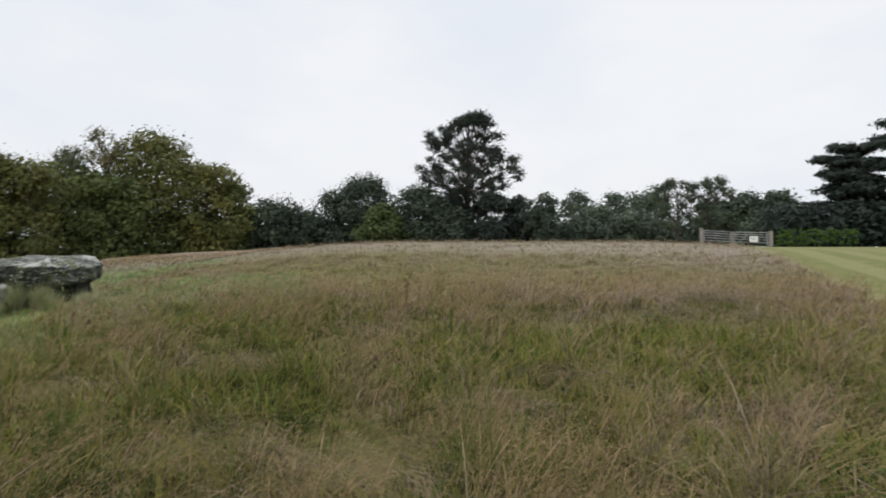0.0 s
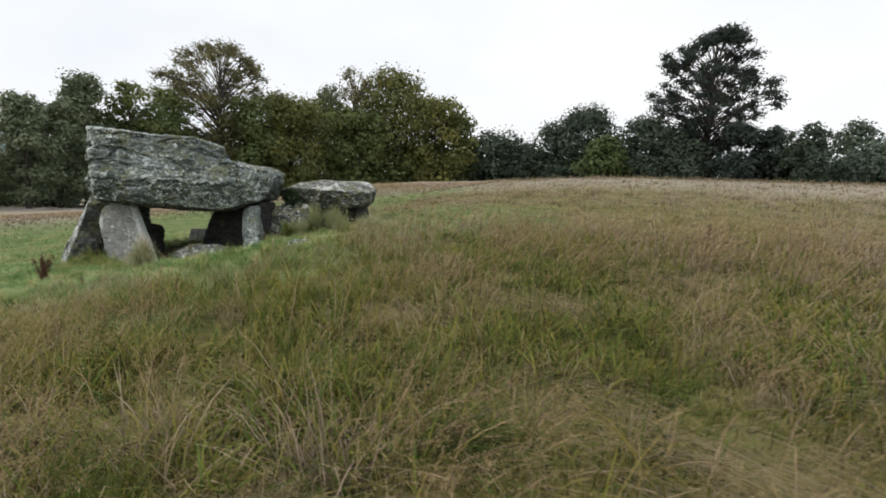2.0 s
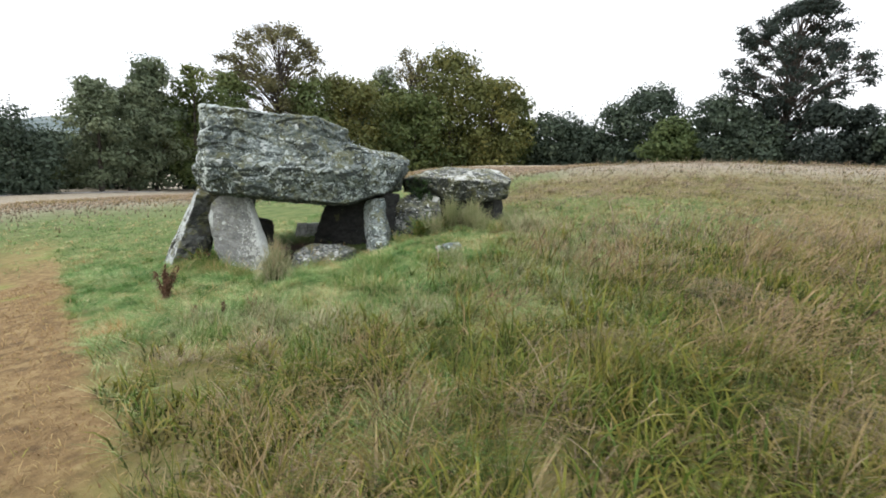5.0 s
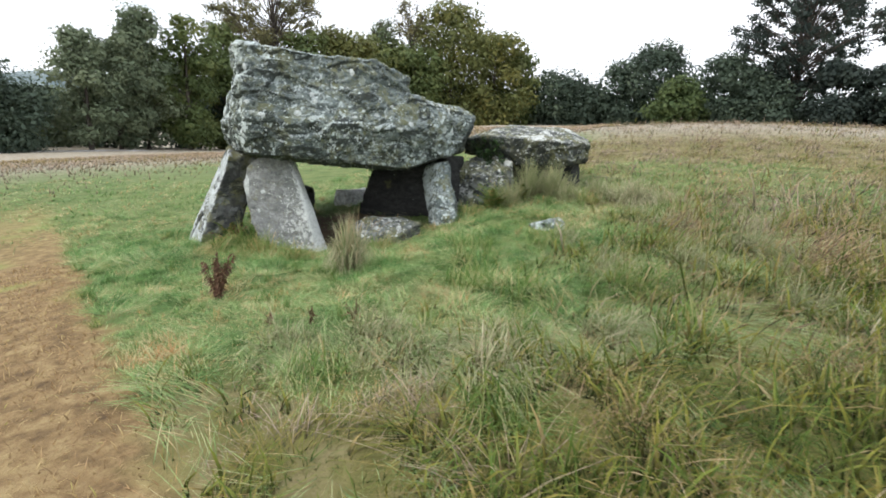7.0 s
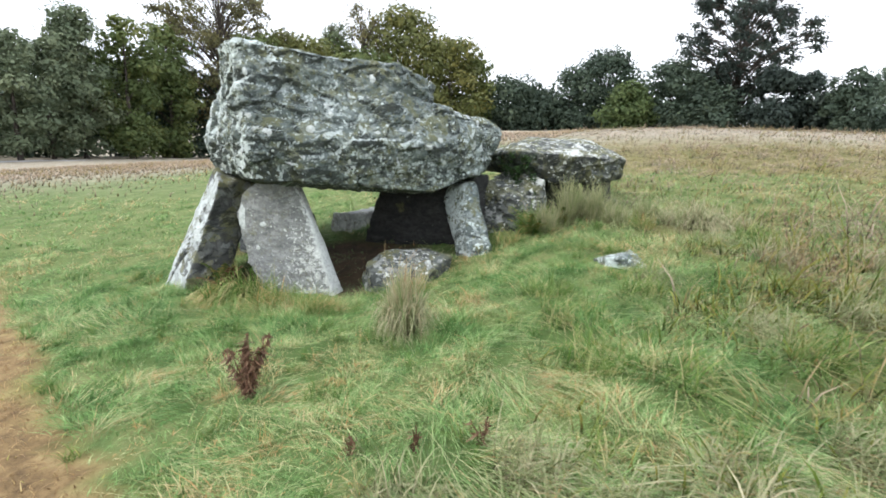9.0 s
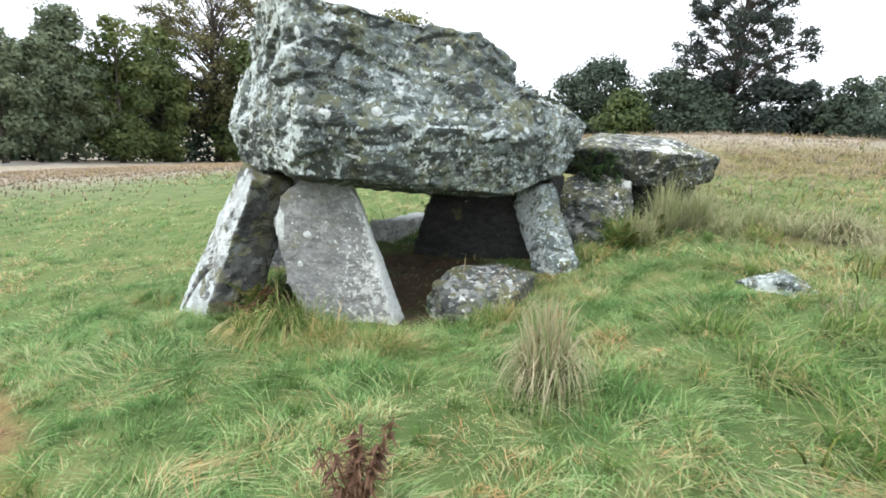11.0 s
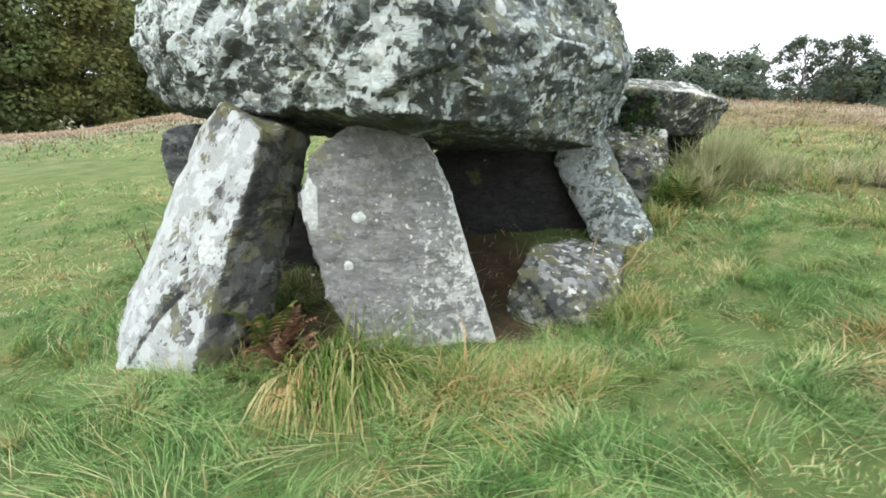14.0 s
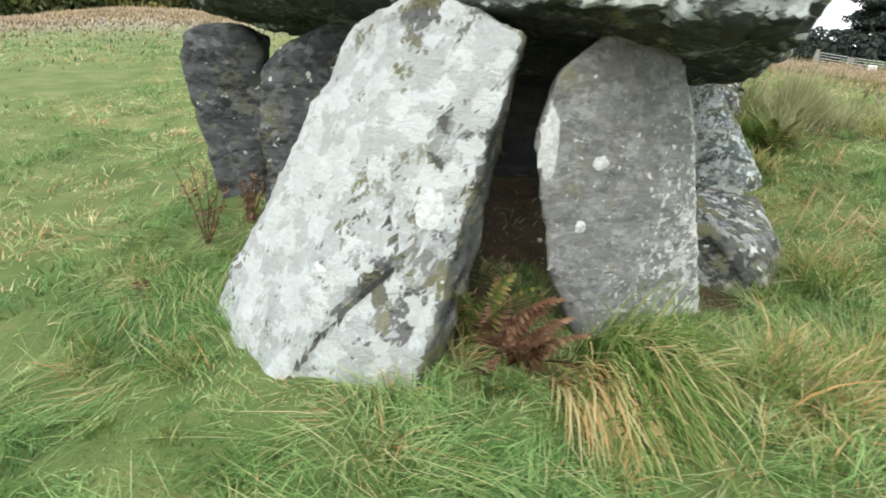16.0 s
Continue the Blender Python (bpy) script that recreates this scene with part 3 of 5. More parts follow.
smooth_slab = stone("upright_stone", [[(-11.02, 7.38, -0.6), (-10.28, 7.62, -0.6), (-10.3, 7.88, -0.6), (-11.0, 7.62, -0.6), (-11.38, 7.36, -0.02), (-11.5, 7.38, 0.45), (-11.42, 7.42, 0.72), (-11.25, 7.48, 0.87), (-10.86, 7.58, 0.86), (-10.72, 7.6, 0.66), (-11.35, 7.66, 0.7), (-10.95, 7.82, 0.93)]],
      M_SMOOTH, "smooth grey upright slab with scattered lichen under the capstone", voxel=0.028, lumps=0.02, rough=0.014, strata=0.006, seed=3, category="upright stone")
stone("upright_stone", [[(-9.20, 8.92, -0.5), (-8.90, 9.02, -0.5), (-8.85, 9.3, -0.5), (-9.1, 9.3, -0.5), (-9.22, 8.97, 0.0), (-8.93, 9.08, 0.02), (-9.80, 9.5, 0.52), (-9.74, 9.5, 0.74), (-9.46, 9.36, 0.78), (-9.36, 9.6, 0.84), (-9.65, 9.78, 0.84)]],
      M_CAP, "short grey upright stone with white lichen under the capstone", voxel=0.028, lumps=0.03, seed=4, category="upright stone")
# back slab, coloured almost black to carry the shade of the closed chamber
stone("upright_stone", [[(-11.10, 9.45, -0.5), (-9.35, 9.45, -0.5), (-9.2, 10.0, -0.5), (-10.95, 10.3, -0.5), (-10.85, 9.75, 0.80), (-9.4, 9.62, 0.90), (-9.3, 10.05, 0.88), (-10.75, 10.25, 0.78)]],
      M_SHADE_DARK, "upright slab at the back of the chamber, its shade coloured in", voxel=0.04, seed=5, category="upright stone")
stone("upright_stone", [[(-13.02, 9.24, -0.75), (-12.80, 9.28, -0.75), (-12.75, 9.55, -0.75), (-12.98, 9.55, -0.75), (-13.30, 9.25, 0.50), (-13.28, 9.23, 0.62), (-13.18, 9.24, 0.72), (-12.92, 9.28, 0.76), (-12.78, 9.32, 0.60), (-12.76, 9.6, 0.7), (-13.2, 9.6, 0.74)]],
      M_GREY, "dark grey upright stone at the rear of the chamber", voxel=0.03, lumps=0.03, seed=6, category="upright stone")
stone("upright_stone", [[(-12.70, 8.68, -0.7), (-12.15, 8.62, -0.7), (-12.1, 8.9, -0.7), (-12.6, 9.0, -0.7), (-12.74, 8.70, 0.50), (-12.62, 8.70, 0.66), (-12.25, 8.70, 0.84), (-12.0, 8.66, 0.88), (-12.0, 8.95, 0.88), (-12.55, 8.98, 0.70)]],
      M_GREY, "grey upright stone standing behind the leaning slab", voxel=0.03, lumps=0.03, seed=7, category="upright stone")
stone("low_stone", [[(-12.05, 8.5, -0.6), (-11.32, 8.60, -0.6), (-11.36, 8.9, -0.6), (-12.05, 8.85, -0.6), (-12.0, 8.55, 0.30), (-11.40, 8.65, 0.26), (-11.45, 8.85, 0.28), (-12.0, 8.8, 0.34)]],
      M_SHADE_DARK, "low dark stone in the shade between the uprights", voxel=0.035, lumps=0.03, seed=15, category="stone")
stone("fallen_block", [[(-10.25, 8.1, -0.7), (-10.0, 7.80, -0.7), (-9.66, 7.84, -0.7), (-9.46, 8.08, -0.5), (-9.44, 8.2, -0.2), (-9.35, 8.75, -0.4), (-9.8, 8.85, -0.4), (-10.22, 8.1, -0.08), (-10.05, 7.92, -0.12), (-9.78, 7.98, -0.16), (-9.62, 8.1, -0.1), (-9.32, 8.65, -0.02), (-9.75, 8.75, 0.04), (-10.1, 8.35, 0.03), (-9.95, 7.84, -0.3), (-9.68, 7.9, -0.32)]],
      M_CAP_DULL, "fallen grey block lying in the chamber mouth", voxel=0.025, lumps=0.03, rough=0.04, strata=0.018, tilt=(0.3, -0.2, 1.0), seed=8, category="fallen stone")
stone("fallen_slab", [[(-11.95, 9.9, -0.3), (-11.45, 9.75, -0.3), (-11.35, 11.0, -0.3), (-11.75, 11.5, -0.3), (-11.9, 9.95, 0.10), (-11.5, 9.85, 0.13), (-11.4, 11.0, 0.09), (-11.7, 11.3, 0.06)]],
      M_FLAT, "pale flat slab lying in the grass behind the chamber", voxel=0.03, lumps=0.03, seed=9, category="fallen stone")
stone("half_buried_stone", [[(-7.72, 8.55, 0.05), (-7.5, 8.2, 0.05), (-7.05, 8.1, 0.1), (-7.0, 8.4, 0.1), (-7.4, 8.7, 0.1), (-7.62, 8.38, 0.24), (-7.35, 8.12, 0.35), (-7.08, 8.18, 0.28), (-7.25, 8.5, 0.34)]],
      M_CAP, "small pale stone half buried in the turf", voxel=0.022, lumps=0.03, seed=10, category="stone")
stone("capstone", [[(-9.55, 10.5, 0.9), (-8.5, 10.35, 0.8), (-7.9, 10.8, 0.78), (-7.62, 11.3, 0.85), (-8.2, 12.5, 0.85), (-9.4, 11.8, 0.85), (-9.55, 10.45, 1.15), (-8.85, 10.03, 1.24), (-8.15, 10.27, 1.22), (-7.52, 11.2, 1.16), (-7.70, 11.9, 1.24), (-8.2, 12.3, 1.40), (-9.1, 11.6, 1.42), (-9.0, 10.6, 1.36), (-8.1, 11.0, 1.34)]],
      M_CAP_DULL, "smaller grey capstone of the second chamber, mottled with lichen", voxel=0.03, lumps=0.05, strata=0.03, tilt=(0.1, 0.2, 1), seed=11, category="capstone")
stone("upright_stone", [[(-9.55, 9.78, -0.3), (-8.75, 9.7, -0.2), (-8.45, 10.2, -0.2), (-9.2, 10.45, -0.3), (-9.50, 9.98, 0.72), (-8.95, 9.86, 0.60), (-8.5, 10.25, 0.85), (-9.15, 10.45, 0.95)]],
      M_CAP_DULL, "grey stone leaning between the two chambers", voxel=0.03, lumps=0.05, strata=0.045, seed=12, category="upright stone")
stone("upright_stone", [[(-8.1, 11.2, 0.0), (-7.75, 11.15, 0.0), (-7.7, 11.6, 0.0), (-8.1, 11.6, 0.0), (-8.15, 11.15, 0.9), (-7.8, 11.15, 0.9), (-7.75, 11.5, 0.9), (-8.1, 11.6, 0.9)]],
      M_SHADE_DARK, "dark reddish upright stone under the smaller capstone", voxel=0.03, lumps=0.04, seed=13, category="upright stone")

# added block, no stone known here; its dark colour fills the shaded hollow
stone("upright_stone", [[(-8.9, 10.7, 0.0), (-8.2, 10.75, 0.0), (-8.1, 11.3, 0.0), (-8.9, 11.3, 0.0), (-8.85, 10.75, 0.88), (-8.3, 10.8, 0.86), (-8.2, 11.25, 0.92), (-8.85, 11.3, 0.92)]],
      M_SHADE_DARK, "dark filler block added for the shade under the smaller capstone", voxel=0.04, lumps=0.04, seed=14, category="upright stone")
_s = Mat("white_lichen_crust", 0.9)
M_CRUST = _s.done(_s.ramp(_s.noise(45, 6, 0.7), (0.3, (0.28, 0.30, 0.29)), (0.6, (0.54, 0.57, 0.55))), _s.noise(70), 0.6, 0.01)


def lichen_crust(owner, place, radius, tall, seed):
    """A crust of lichen that hugs its stone, with a lobed edge."""
    local = owner.matrix_basis.inverted() @ Vector(place)
    _, spot, normal, _ = owner.closest_point_on_mesh(local)
    u = normal.cross(Vector((0, 0, 1))).normalized()
    v = normal.cross(u).normalized()
    verts, faces = [], []
    rings, spokes = 3, 18
    for r in range(rings + 1):
        for k in range(spokes):
            a = 2 * math.pi * k / spokes
            reach = radius * r / rings * (1 + 0.35 * noise.noise((math.cos(a) * 1.4 + seed * 3, math.sin(a) * 1.4, seed)) + 0.15 * noise.noise((math.cos(a) * 4, math.sin(a) * 4, seed)))
            _, q, m, _ = owner.closest_point_on_mesh(spot + u * math.cos(a) * reach + v * math.sin(a) * reach * tall)
            verts.append(tuple(q + m * (0.007 * (1 - (r / rings) ** 3) - 0.001)))
    for r in range(rings):
        for k in range(spokes):
            faces.append((r * spokes + k, r * spokes + (k + 1) % spokes, (r + 1) * spokes + (k + 1) % spokes, (r + 1) * spokes + k))
    mesh_object("lichen_crust", verts, faces, M_CRUST, owner, "bright white lichen crust", shade=True)


bpy.context.view_layer.update()
for k, (place, radius, tall_) in enumerate((((-10.77, 6.87, 1.61), 0.032, 1.2), ((-10.72, 6.9, 1.5), 0.04, 0.8), ((-10.22, 7.81, 1.05), 0.05, 1.8), ((-9.56, 8.42, 1.25), 0.05, 1.0), ((-9.45, 8.75, 1.05), 0.04, 1.3), ((-10.45, 7.4, 1.45), 0.06, 0.7), ((-10.3, 7.6, 1.75), 0.045, 0.9), ((-9.3, 9.3, 1.3), 0.05, 1.2), ((-11.73, 7.55, 1.0), 0.08, 0.6), ((-10.6, 7.2, 1.1), 0.06, 0.7))):
    lichen_crust(big_capstone, place, radius, tall_, k + 1)
rng = np.random.default_rng(15)
for k in range(64):
    # scattered rosettes on the two long faces that the weather strikes
    u, h, size = rng.uniform(0, 1), rng.uniform(0.95, 2.05), 0.014 + 0.034 * rng.uniform(0, 1) ** 2.2
    spot = Vector((-10.75, 6.85, h)).lerp(Vector((-9.3, 9.5, h)), u) if k % 3 else Vector((-10.95, 6.9, h)).lerp(Vector((-13.1, 8.7, h)), u)
    lichen_crust(big_capstone, spot, size, rng.uniform(0.7, 1.7), 40 + k)
lichen_crust(leaning_slab, (-11.89, 7.15, 0.22), 0.06, 1.5, 21)
lichen_crust(leaning_slab, (-12.2, 7.35, -0.1), 0.035, 0.8, 22)
lichen_crust(smooth_slab, (-11.40, 7.32, 0.45), 0.05, 3.0, 23)
lichen_crust(smooth_slab, (-11.15, 7.38, 0.38), 0.04, 0.8, 24)
lichen_crust(smooth_slab, (-11.2, 7.36, 0.1), 0.03, 1.0, 25)

# ---- trees ----
def tube(path, radii, ring=6):
    """Verts and faces of a tapered tube along a path."""
    verts, faces = [], []
    for i, (p, r) in enumerate(zip(path, radii)):
        q = path[min(i + 1, len(path) - 1)] - path[max(i - 1, 0)]
        turn = q.to_track_quat("Z", "Y") if q.length > 1e-6 else Vector((0, 0, 1)).to_track_quat("Z", "Y")
        for k in range(ring):
            a = 2 * math.pi * k / ring
            verts.append(tuple(p + turn @ Vector((math.cos(a) * r, math.sin(a) * r, 0))))
    for i in range(len(path) - 1):
        for k in range(ring):
            faces.append((i * ring + k, i * ring + (k + 1) % ring, (i + 1) * ring + (k + 1) % ring, (i + 1) * ring + k))
    return verts, faces


def leaf_cloud(name, rng, centres, sizes, counts, leaf, tint_mid, material, parent, flat=0.75, shell=0.55):
    """Many small leaf quads around clump centres; outer leaves take a lighter tint."""
    which = np.repeat(np.arange(len(centres)), counts)
    n = len(which)
    d = rng.normal(size=(n, 3))
    d /= np.linalg.norm(d, axis=1)[:, None]
    r = rng.uniform(shell, 1.0, n) * rng.choice([1.0, 0.8, 1.06], n)
    pos = centres[which] + d * (sizes[which] * r)[:, None] * np.array([1, 1, flat])
    # leaves lie roughly along the outside of their clump
    out = d + np.array([0, 0, 0.5]) + 0.55 * rng.normal(size=(n, 3))
    a, b = np.cross(out, rng.normal(size=(n, 3))), np.cross(out, rng.normal(size=(n, 3)))
    a /= np.linalg.norm(a, axis=1)[:, None]
    b -= a * (a * b).sum(1)[:, None]
    b /= np.linalg.norm(b, axis=1)[:, None]
    size = leaf * rng.uniform(0.5, 1.1, n) * np.where((r < 0.72) & (shell > 0.3), 1.7, 1.0)
    a, b = a * size[:, None], b * (size * 0.6)[:, None]
    verts = np.stack([pos - a, pos + b, pos + a, pos - b], 1).reshape(-1, 3)
    me = bpy.data.meshes.new(name)
    me.vertices.add(4 * n)
    me.vertices.foreach_set("co", verts.reshape(-1).astype(np.float32))
    me.loops.add(4 * n)
    me.loops.foreach_set("vertex_index", np.arange(4 * n, dtype=np.int32))
    me.polygons.add(n)
    me.polygons.foreach_set("loop_start", (np.arange(n) * 4).astype(np.int32))
    me.update(calc_edges=True)
    clump = rng.uniform(-0.22, 0.22, len(centres))
    tint = np.clip(tint_mid + clump[which] + rng.normal(0, 0.08, n), 0, 1)
    me.attributes.new("tint", "FLOAT", "POINT").data.foreach_set("value", np.repeat(tint, 4).astype(np.float32))
    me.attributes.new("up", "FLOAT", "POINT").data.foreach_set("value", np.ones(4 * n, np.float32))
    me.materials.append(material)
    ob = new(name, me)
    ob.parent = parent
    return ob


def tree(name, x, y, height, width, leaf_kind, label, seed, kind="round", clear=0.15, clumps=60, leaves=100, leaf=0.32, tint=0.5, clump=None, category="tree"):
    """A tree: tapered trunk with limbs that reach every clump, and a crown of many leaves in clumps. kind: round, sparse, cone, pine or cedar."""
    rng = np.random.default_rng(seed)
    z0 = float(land(x, y)) - 0.2
    root = tagged(new(name), label, category)
    root.location = (x, y, z0)
    centres = []
    while len(centres) < clumps:
        u, a, q = rng.uniform(0, 1), rng.uniform(0, 2 * math.pi), math.sqrt(rng.uniform(0.05, 1))
        if kind in ("round", "sparse"):
            prof = math.sqrt(max(0.0, 1 - (2 * (u ** 0.85) - 1) ** 2 * 0.92))
            q = q ** (0.6 if kind == "sparse" else 1.0)
            prof *= 0.8 + 0.35 * noise.noise((math.cos(a) * 1.3 + seed, math.sin(a) * 1.3, u * 2.6))
        elif kind == "cone":
            prof = (1 - u) ** 0.8 * (0.85 + 0.25 * math.sin(u * 40))
        elif kind == "pine":
            q = q ** 0.8
            prof = float(np.interp(u, (0, 0.2, 0.4, 0.6, 0.8, 0.92, 1.0), (0.35, 0.6, 0.98, 1.0, 0.66, 0.42, 0.22))) * (0.88 + 0.7 * noise.noise((math.cos(a) * 1.6 + seed, math.sin(a) * 1.6, u * 5)))
        else:
            sector = math.floor(a * 1.3)
            u = min(1.0, max(0.0, (math.floor(u * 6) + 0.5 + 0.45 * math.sin(sector * 2.4 + seed) + rng.uniform(-0.16, 0.16)) / 6))
            prof = (1.0 - 0.55 * u) * (0.75 + 0.35 * noise.noise((math.cos(a) + seed, math.sin(a), u * 7)))
        centres.append((math.cos(a) * q * prof * width / 2, math.sin(a) * q * prof * width / 2, height * (clear + (0.97 - clear) * u)))
    centres = np.array(centres)
    if kind == "round":
        inset = 0.12 * (clump if clump else 0.23 * width / max(1.0, (clumps / 60) ** 0.33))
        centres *= np.array([1 - 0.6 * inset / (width / 2), 1 - 0.6 * inset / (width / 2), 1 - inset / height])
    base = clump if clump else 0.23 * width / max(1.0, (clumps / 60) ** 0.33)
    sizes = base * rng.uniform(0.6, 1.25, clumps)
    # trunk and limbs
    r0 = max(0.12, height * 0.019)
    sway = [Vector((rng.uniform(-1, 1) * 0.012 * height * s, rng.uniform(-1, 1) * 0.012 * height * s, s * height * 0.92)) for s in np.linspace(0, 1, 7)]
    tv, tf = tube(sway, [r0 * (1.25 - 1.15 * s) for s in np.linspace(0, 1, 7)], 7)
    mesh_object("trunk", tv, tf, M_BARK, root, shade=True)
    bv, bf = [], []
    for k in range(0, clumps, 3 if kind == "round" else 1):
        c = Vector(centres[k])
        s = max(0.12, min(0.88, c.z / height - rng.uniform(0.06, 0.22) * (0.3 if kind == "cedar" else 1)))
        j = s * 6
        p = sway[int(j)].lerp(sway[min(6, int(j) + 1)], j - int(j))
        m = p.lerp(c, 0.5) + Vector((0, 0, (c - p).length * (0.12 if kind != "cone" else -0.05)))
        tv, tf = tube([p, m, c, c + (c - m).normalized() * 0.5], [r0 * 0.30 * (1 - 0.7 * s), r0 * 0.2 * (1 - 0.6 * s), r0 * 0.08, 0.01], 4)
        o = len(bv)
        bv += tv
        bf += [tuple(i + o for i in fc) for fc in tf]
        if kind in ("sparse", "pine"):
            for _ in range(7):
                q = Vector(rng.normal(size=3)) * sizes[k] * 0.42
                q.z = abs(q.z)
                tv, tf = tube([m.lerp(c, 0.6), c + q * 0.5, c + q], [r0 * 0.08, r0 * 0.045, 0.012], 3)
                o = len(bv)
                bv += tv
                bf += [tuple(i + o for i in fc) for fc in tf]
    mesh_object("branchwork", bv, bf, M_BARK, root)
    flat = {"cedar": 0.28, "pine": 0.75}.get(kind, 0.75)
    counts = np.maximum(6, (leaves * (sizes / base) ** 2)).astype(int)
    leaf_cloud("crown", rng, centres, sizes, counts, leaf, tint, M_LEAVES[leaf_kind], root, flat, 0.15 if kind in ("sparse", "pine") else 0.45)
    return root


def at(azimuth, distance, ox=-2.48, oy=0.94):
    return ox + distance * math.sin(radians(azimuth)), oy + distance * math.cos(radians(azimuth))


def tree_at(name, azimuth, distance, elevation, width, *rest, **more):
    """A tree whose top stands at that elevation over an eye at 1.5 m."""
    x, y = at(azimuth, distance)
    if "leaf" not in more:
        more["leaf"] = 0.0026 * distance
        more.setdefault("leaves", int(100 * min(1.65, (0.32 / more["leaf"]) ** 1.5)))
    height = 1.5 + distance * math.tan(radians(elevation)) - float(land(x, y)) + 0.2
    return tree(name, x, y, height, width, *rest, **more)


OAK = "broad oak turning yellow at the edge of the field"
tree_at("birch_tree", -67.0, 70, 3.0, 11, "dark", "dark rounded tree on the low ground beyond the drive", 11, clear=0.05)
tree_at("birch_tree", -63.2, 95, 1.2, 12, "green", "dull green tree in the far wood", 12, clear=0.05)
tree_at("birch_tree", -61.0, 72, 6.3, 7.5, "grey", "slender grey-green birch at the wood's edge", 13, clear=0.1, clumps=50)
tree_at("birch_tree", -58.8, 76, 6.0, 7, "grey", "slender grey-green birch at the wood's edge", 14, clear=0.1, clumps=45)
tree_at("ash_tree", -56.6, 78, 8.3, 8, "grey", "tall grey-green tree standing in the wood", 15, clear=0.08, clumps=70)
tree_at("ash_tree", -53.2, 80, 8.0, 9, "green", "tall green tree with a ragged crown", 16, clear=0.08, clumps=70)
tree_at("ash_tree", -49.8, 88, 8.2, 9, "green", "dull green tree standing in the wood", 17, clear=0.05, clumps=60)
tree_at("beech_tree", -45.3, 96, 12.4, 25, "brown", "tall beech with a thin brown autumn crown", 18, kind="sparse", clear=0.20, clumps=230, leaves=120, leaf=0.24, clump=1.9, tint=0.40)
tree_at("beech_tree", -42.5, 92, 8.0, 13, "green", "dull green tree below the tall beech", 19, clear=0.02, clumps=70)
tree_at("maple_tree", -38.6, 95, 8.0, 17, "autumn", "yellowing rounded maple at the wood's edge", 20, clear=0.02, clumps=100)
tree_at("ash_tree", -34.8, 108, 9.4, 12, "grey", "grey-green tree with thin upper branches", 21, kind="sparse", clear=0.1, clumps=90, leaves=40, leaf=0.30, clump=1.9)
tree_at("ash_tree", -32.0, 110, 11.3, 12, "brown", "thin-crowned tree with bare upper twigs", 22, kind="sparse", clear=0.1, clumps=110, leaves=38, leaf=0.30, clump=1.9)
tree_at("oak_tree", -27.8, 112, 11.0, 24, "autumn", OAK, 23, clear=0.02, clumps=160, leaves=115)
tree_at("oak_tree", -23.4, 108, 9.0, 17, "autumn", OAK, 24, clear=0.02, clumps=110, leaves=115)
tree_at("oak_tree", -35.2, 108, 8.2, 18, "green", "dull green oak in the thick of the wood", 53, clear=0.02, clumps=100)
tree_at("oak_tree", -31.5, 104, 6.8, 17, "green", "lower green oak at the edge of the field", 25, clear=0.02, clumps=70)
tree_at("oak_tree", -20.6, 112, 6.8, 10, "green", "lower green oak at the edge of the field", 26, clear=0.02, clumps=50)
tree_at("holm_oak", -17.2, 116, 5.0, 17, "dark", "dark rounded evergreen holm oak", 27, clear=0.0, clumps=80)
tree_at("holm_oak", -14.2, 119, 3.6, 12, "dark", "low dark evergreen bush", 28, clear=0.0, clumps=50)
tree_at("holm_oak", -11.0, 122, 6.0, 17, "dark", "dark rounded evergreen holm oak", 29, clear=0.0, clumps=80)
tree_at("pine_tree", -7.3, 126, 7.6, 20, "dark", "dark tree with spiky tufted top", 30, clear=0.0, clumps=110)
tree_at("thorn_tree", -5.6, 112, 4.7, 11, "green", "low olive-green thorn tree", 31, clear=0.0, clumps=60, tint=0.3)
tree_at("holm_oak", -1.6, 118, 6.6, 19, "dark", "dark rounded evergreen holm oak", 32, clear=0.0, clumps=100)
tree_at("holm_oak", 1.4, 116, 5.2, 14, "dark", "dark evergreen bush beside the great pine", 33, clear=0.0, clumps=60)
tree_at("pine_tree", 4.0, 120, 14.9, 25, "needle", "great dark pine standing high above the tree line", 34, kind="pine", clear=0.12, clumps=250, leaves=115, leaf=0.34, clump=1.9)
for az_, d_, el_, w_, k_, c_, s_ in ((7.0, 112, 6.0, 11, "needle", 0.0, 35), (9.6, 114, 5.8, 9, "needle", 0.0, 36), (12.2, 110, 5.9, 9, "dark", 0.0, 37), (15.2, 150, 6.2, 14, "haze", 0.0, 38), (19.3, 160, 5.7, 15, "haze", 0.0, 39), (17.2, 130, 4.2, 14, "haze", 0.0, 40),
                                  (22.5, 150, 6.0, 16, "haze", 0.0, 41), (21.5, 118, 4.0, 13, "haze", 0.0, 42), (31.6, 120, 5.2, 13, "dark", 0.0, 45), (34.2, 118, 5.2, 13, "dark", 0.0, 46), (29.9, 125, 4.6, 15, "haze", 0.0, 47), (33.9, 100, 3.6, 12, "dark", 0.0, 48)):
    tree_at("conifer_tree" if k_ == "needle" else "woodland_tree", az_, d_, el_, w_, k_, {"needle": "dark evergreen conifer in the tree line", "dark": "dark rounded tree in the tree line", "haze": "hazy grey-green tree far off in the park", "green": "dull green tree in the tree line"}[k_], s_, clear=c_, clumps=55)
tree_at("oak_tree", 25.6, 105, 6.9, 12, "dark", "open-crowned park oak beyond the gate", 43, kind="sparse", clear=0.30, clumps=70, leaves=70, leaf=0.26, clump=1.3, tint=0.7)
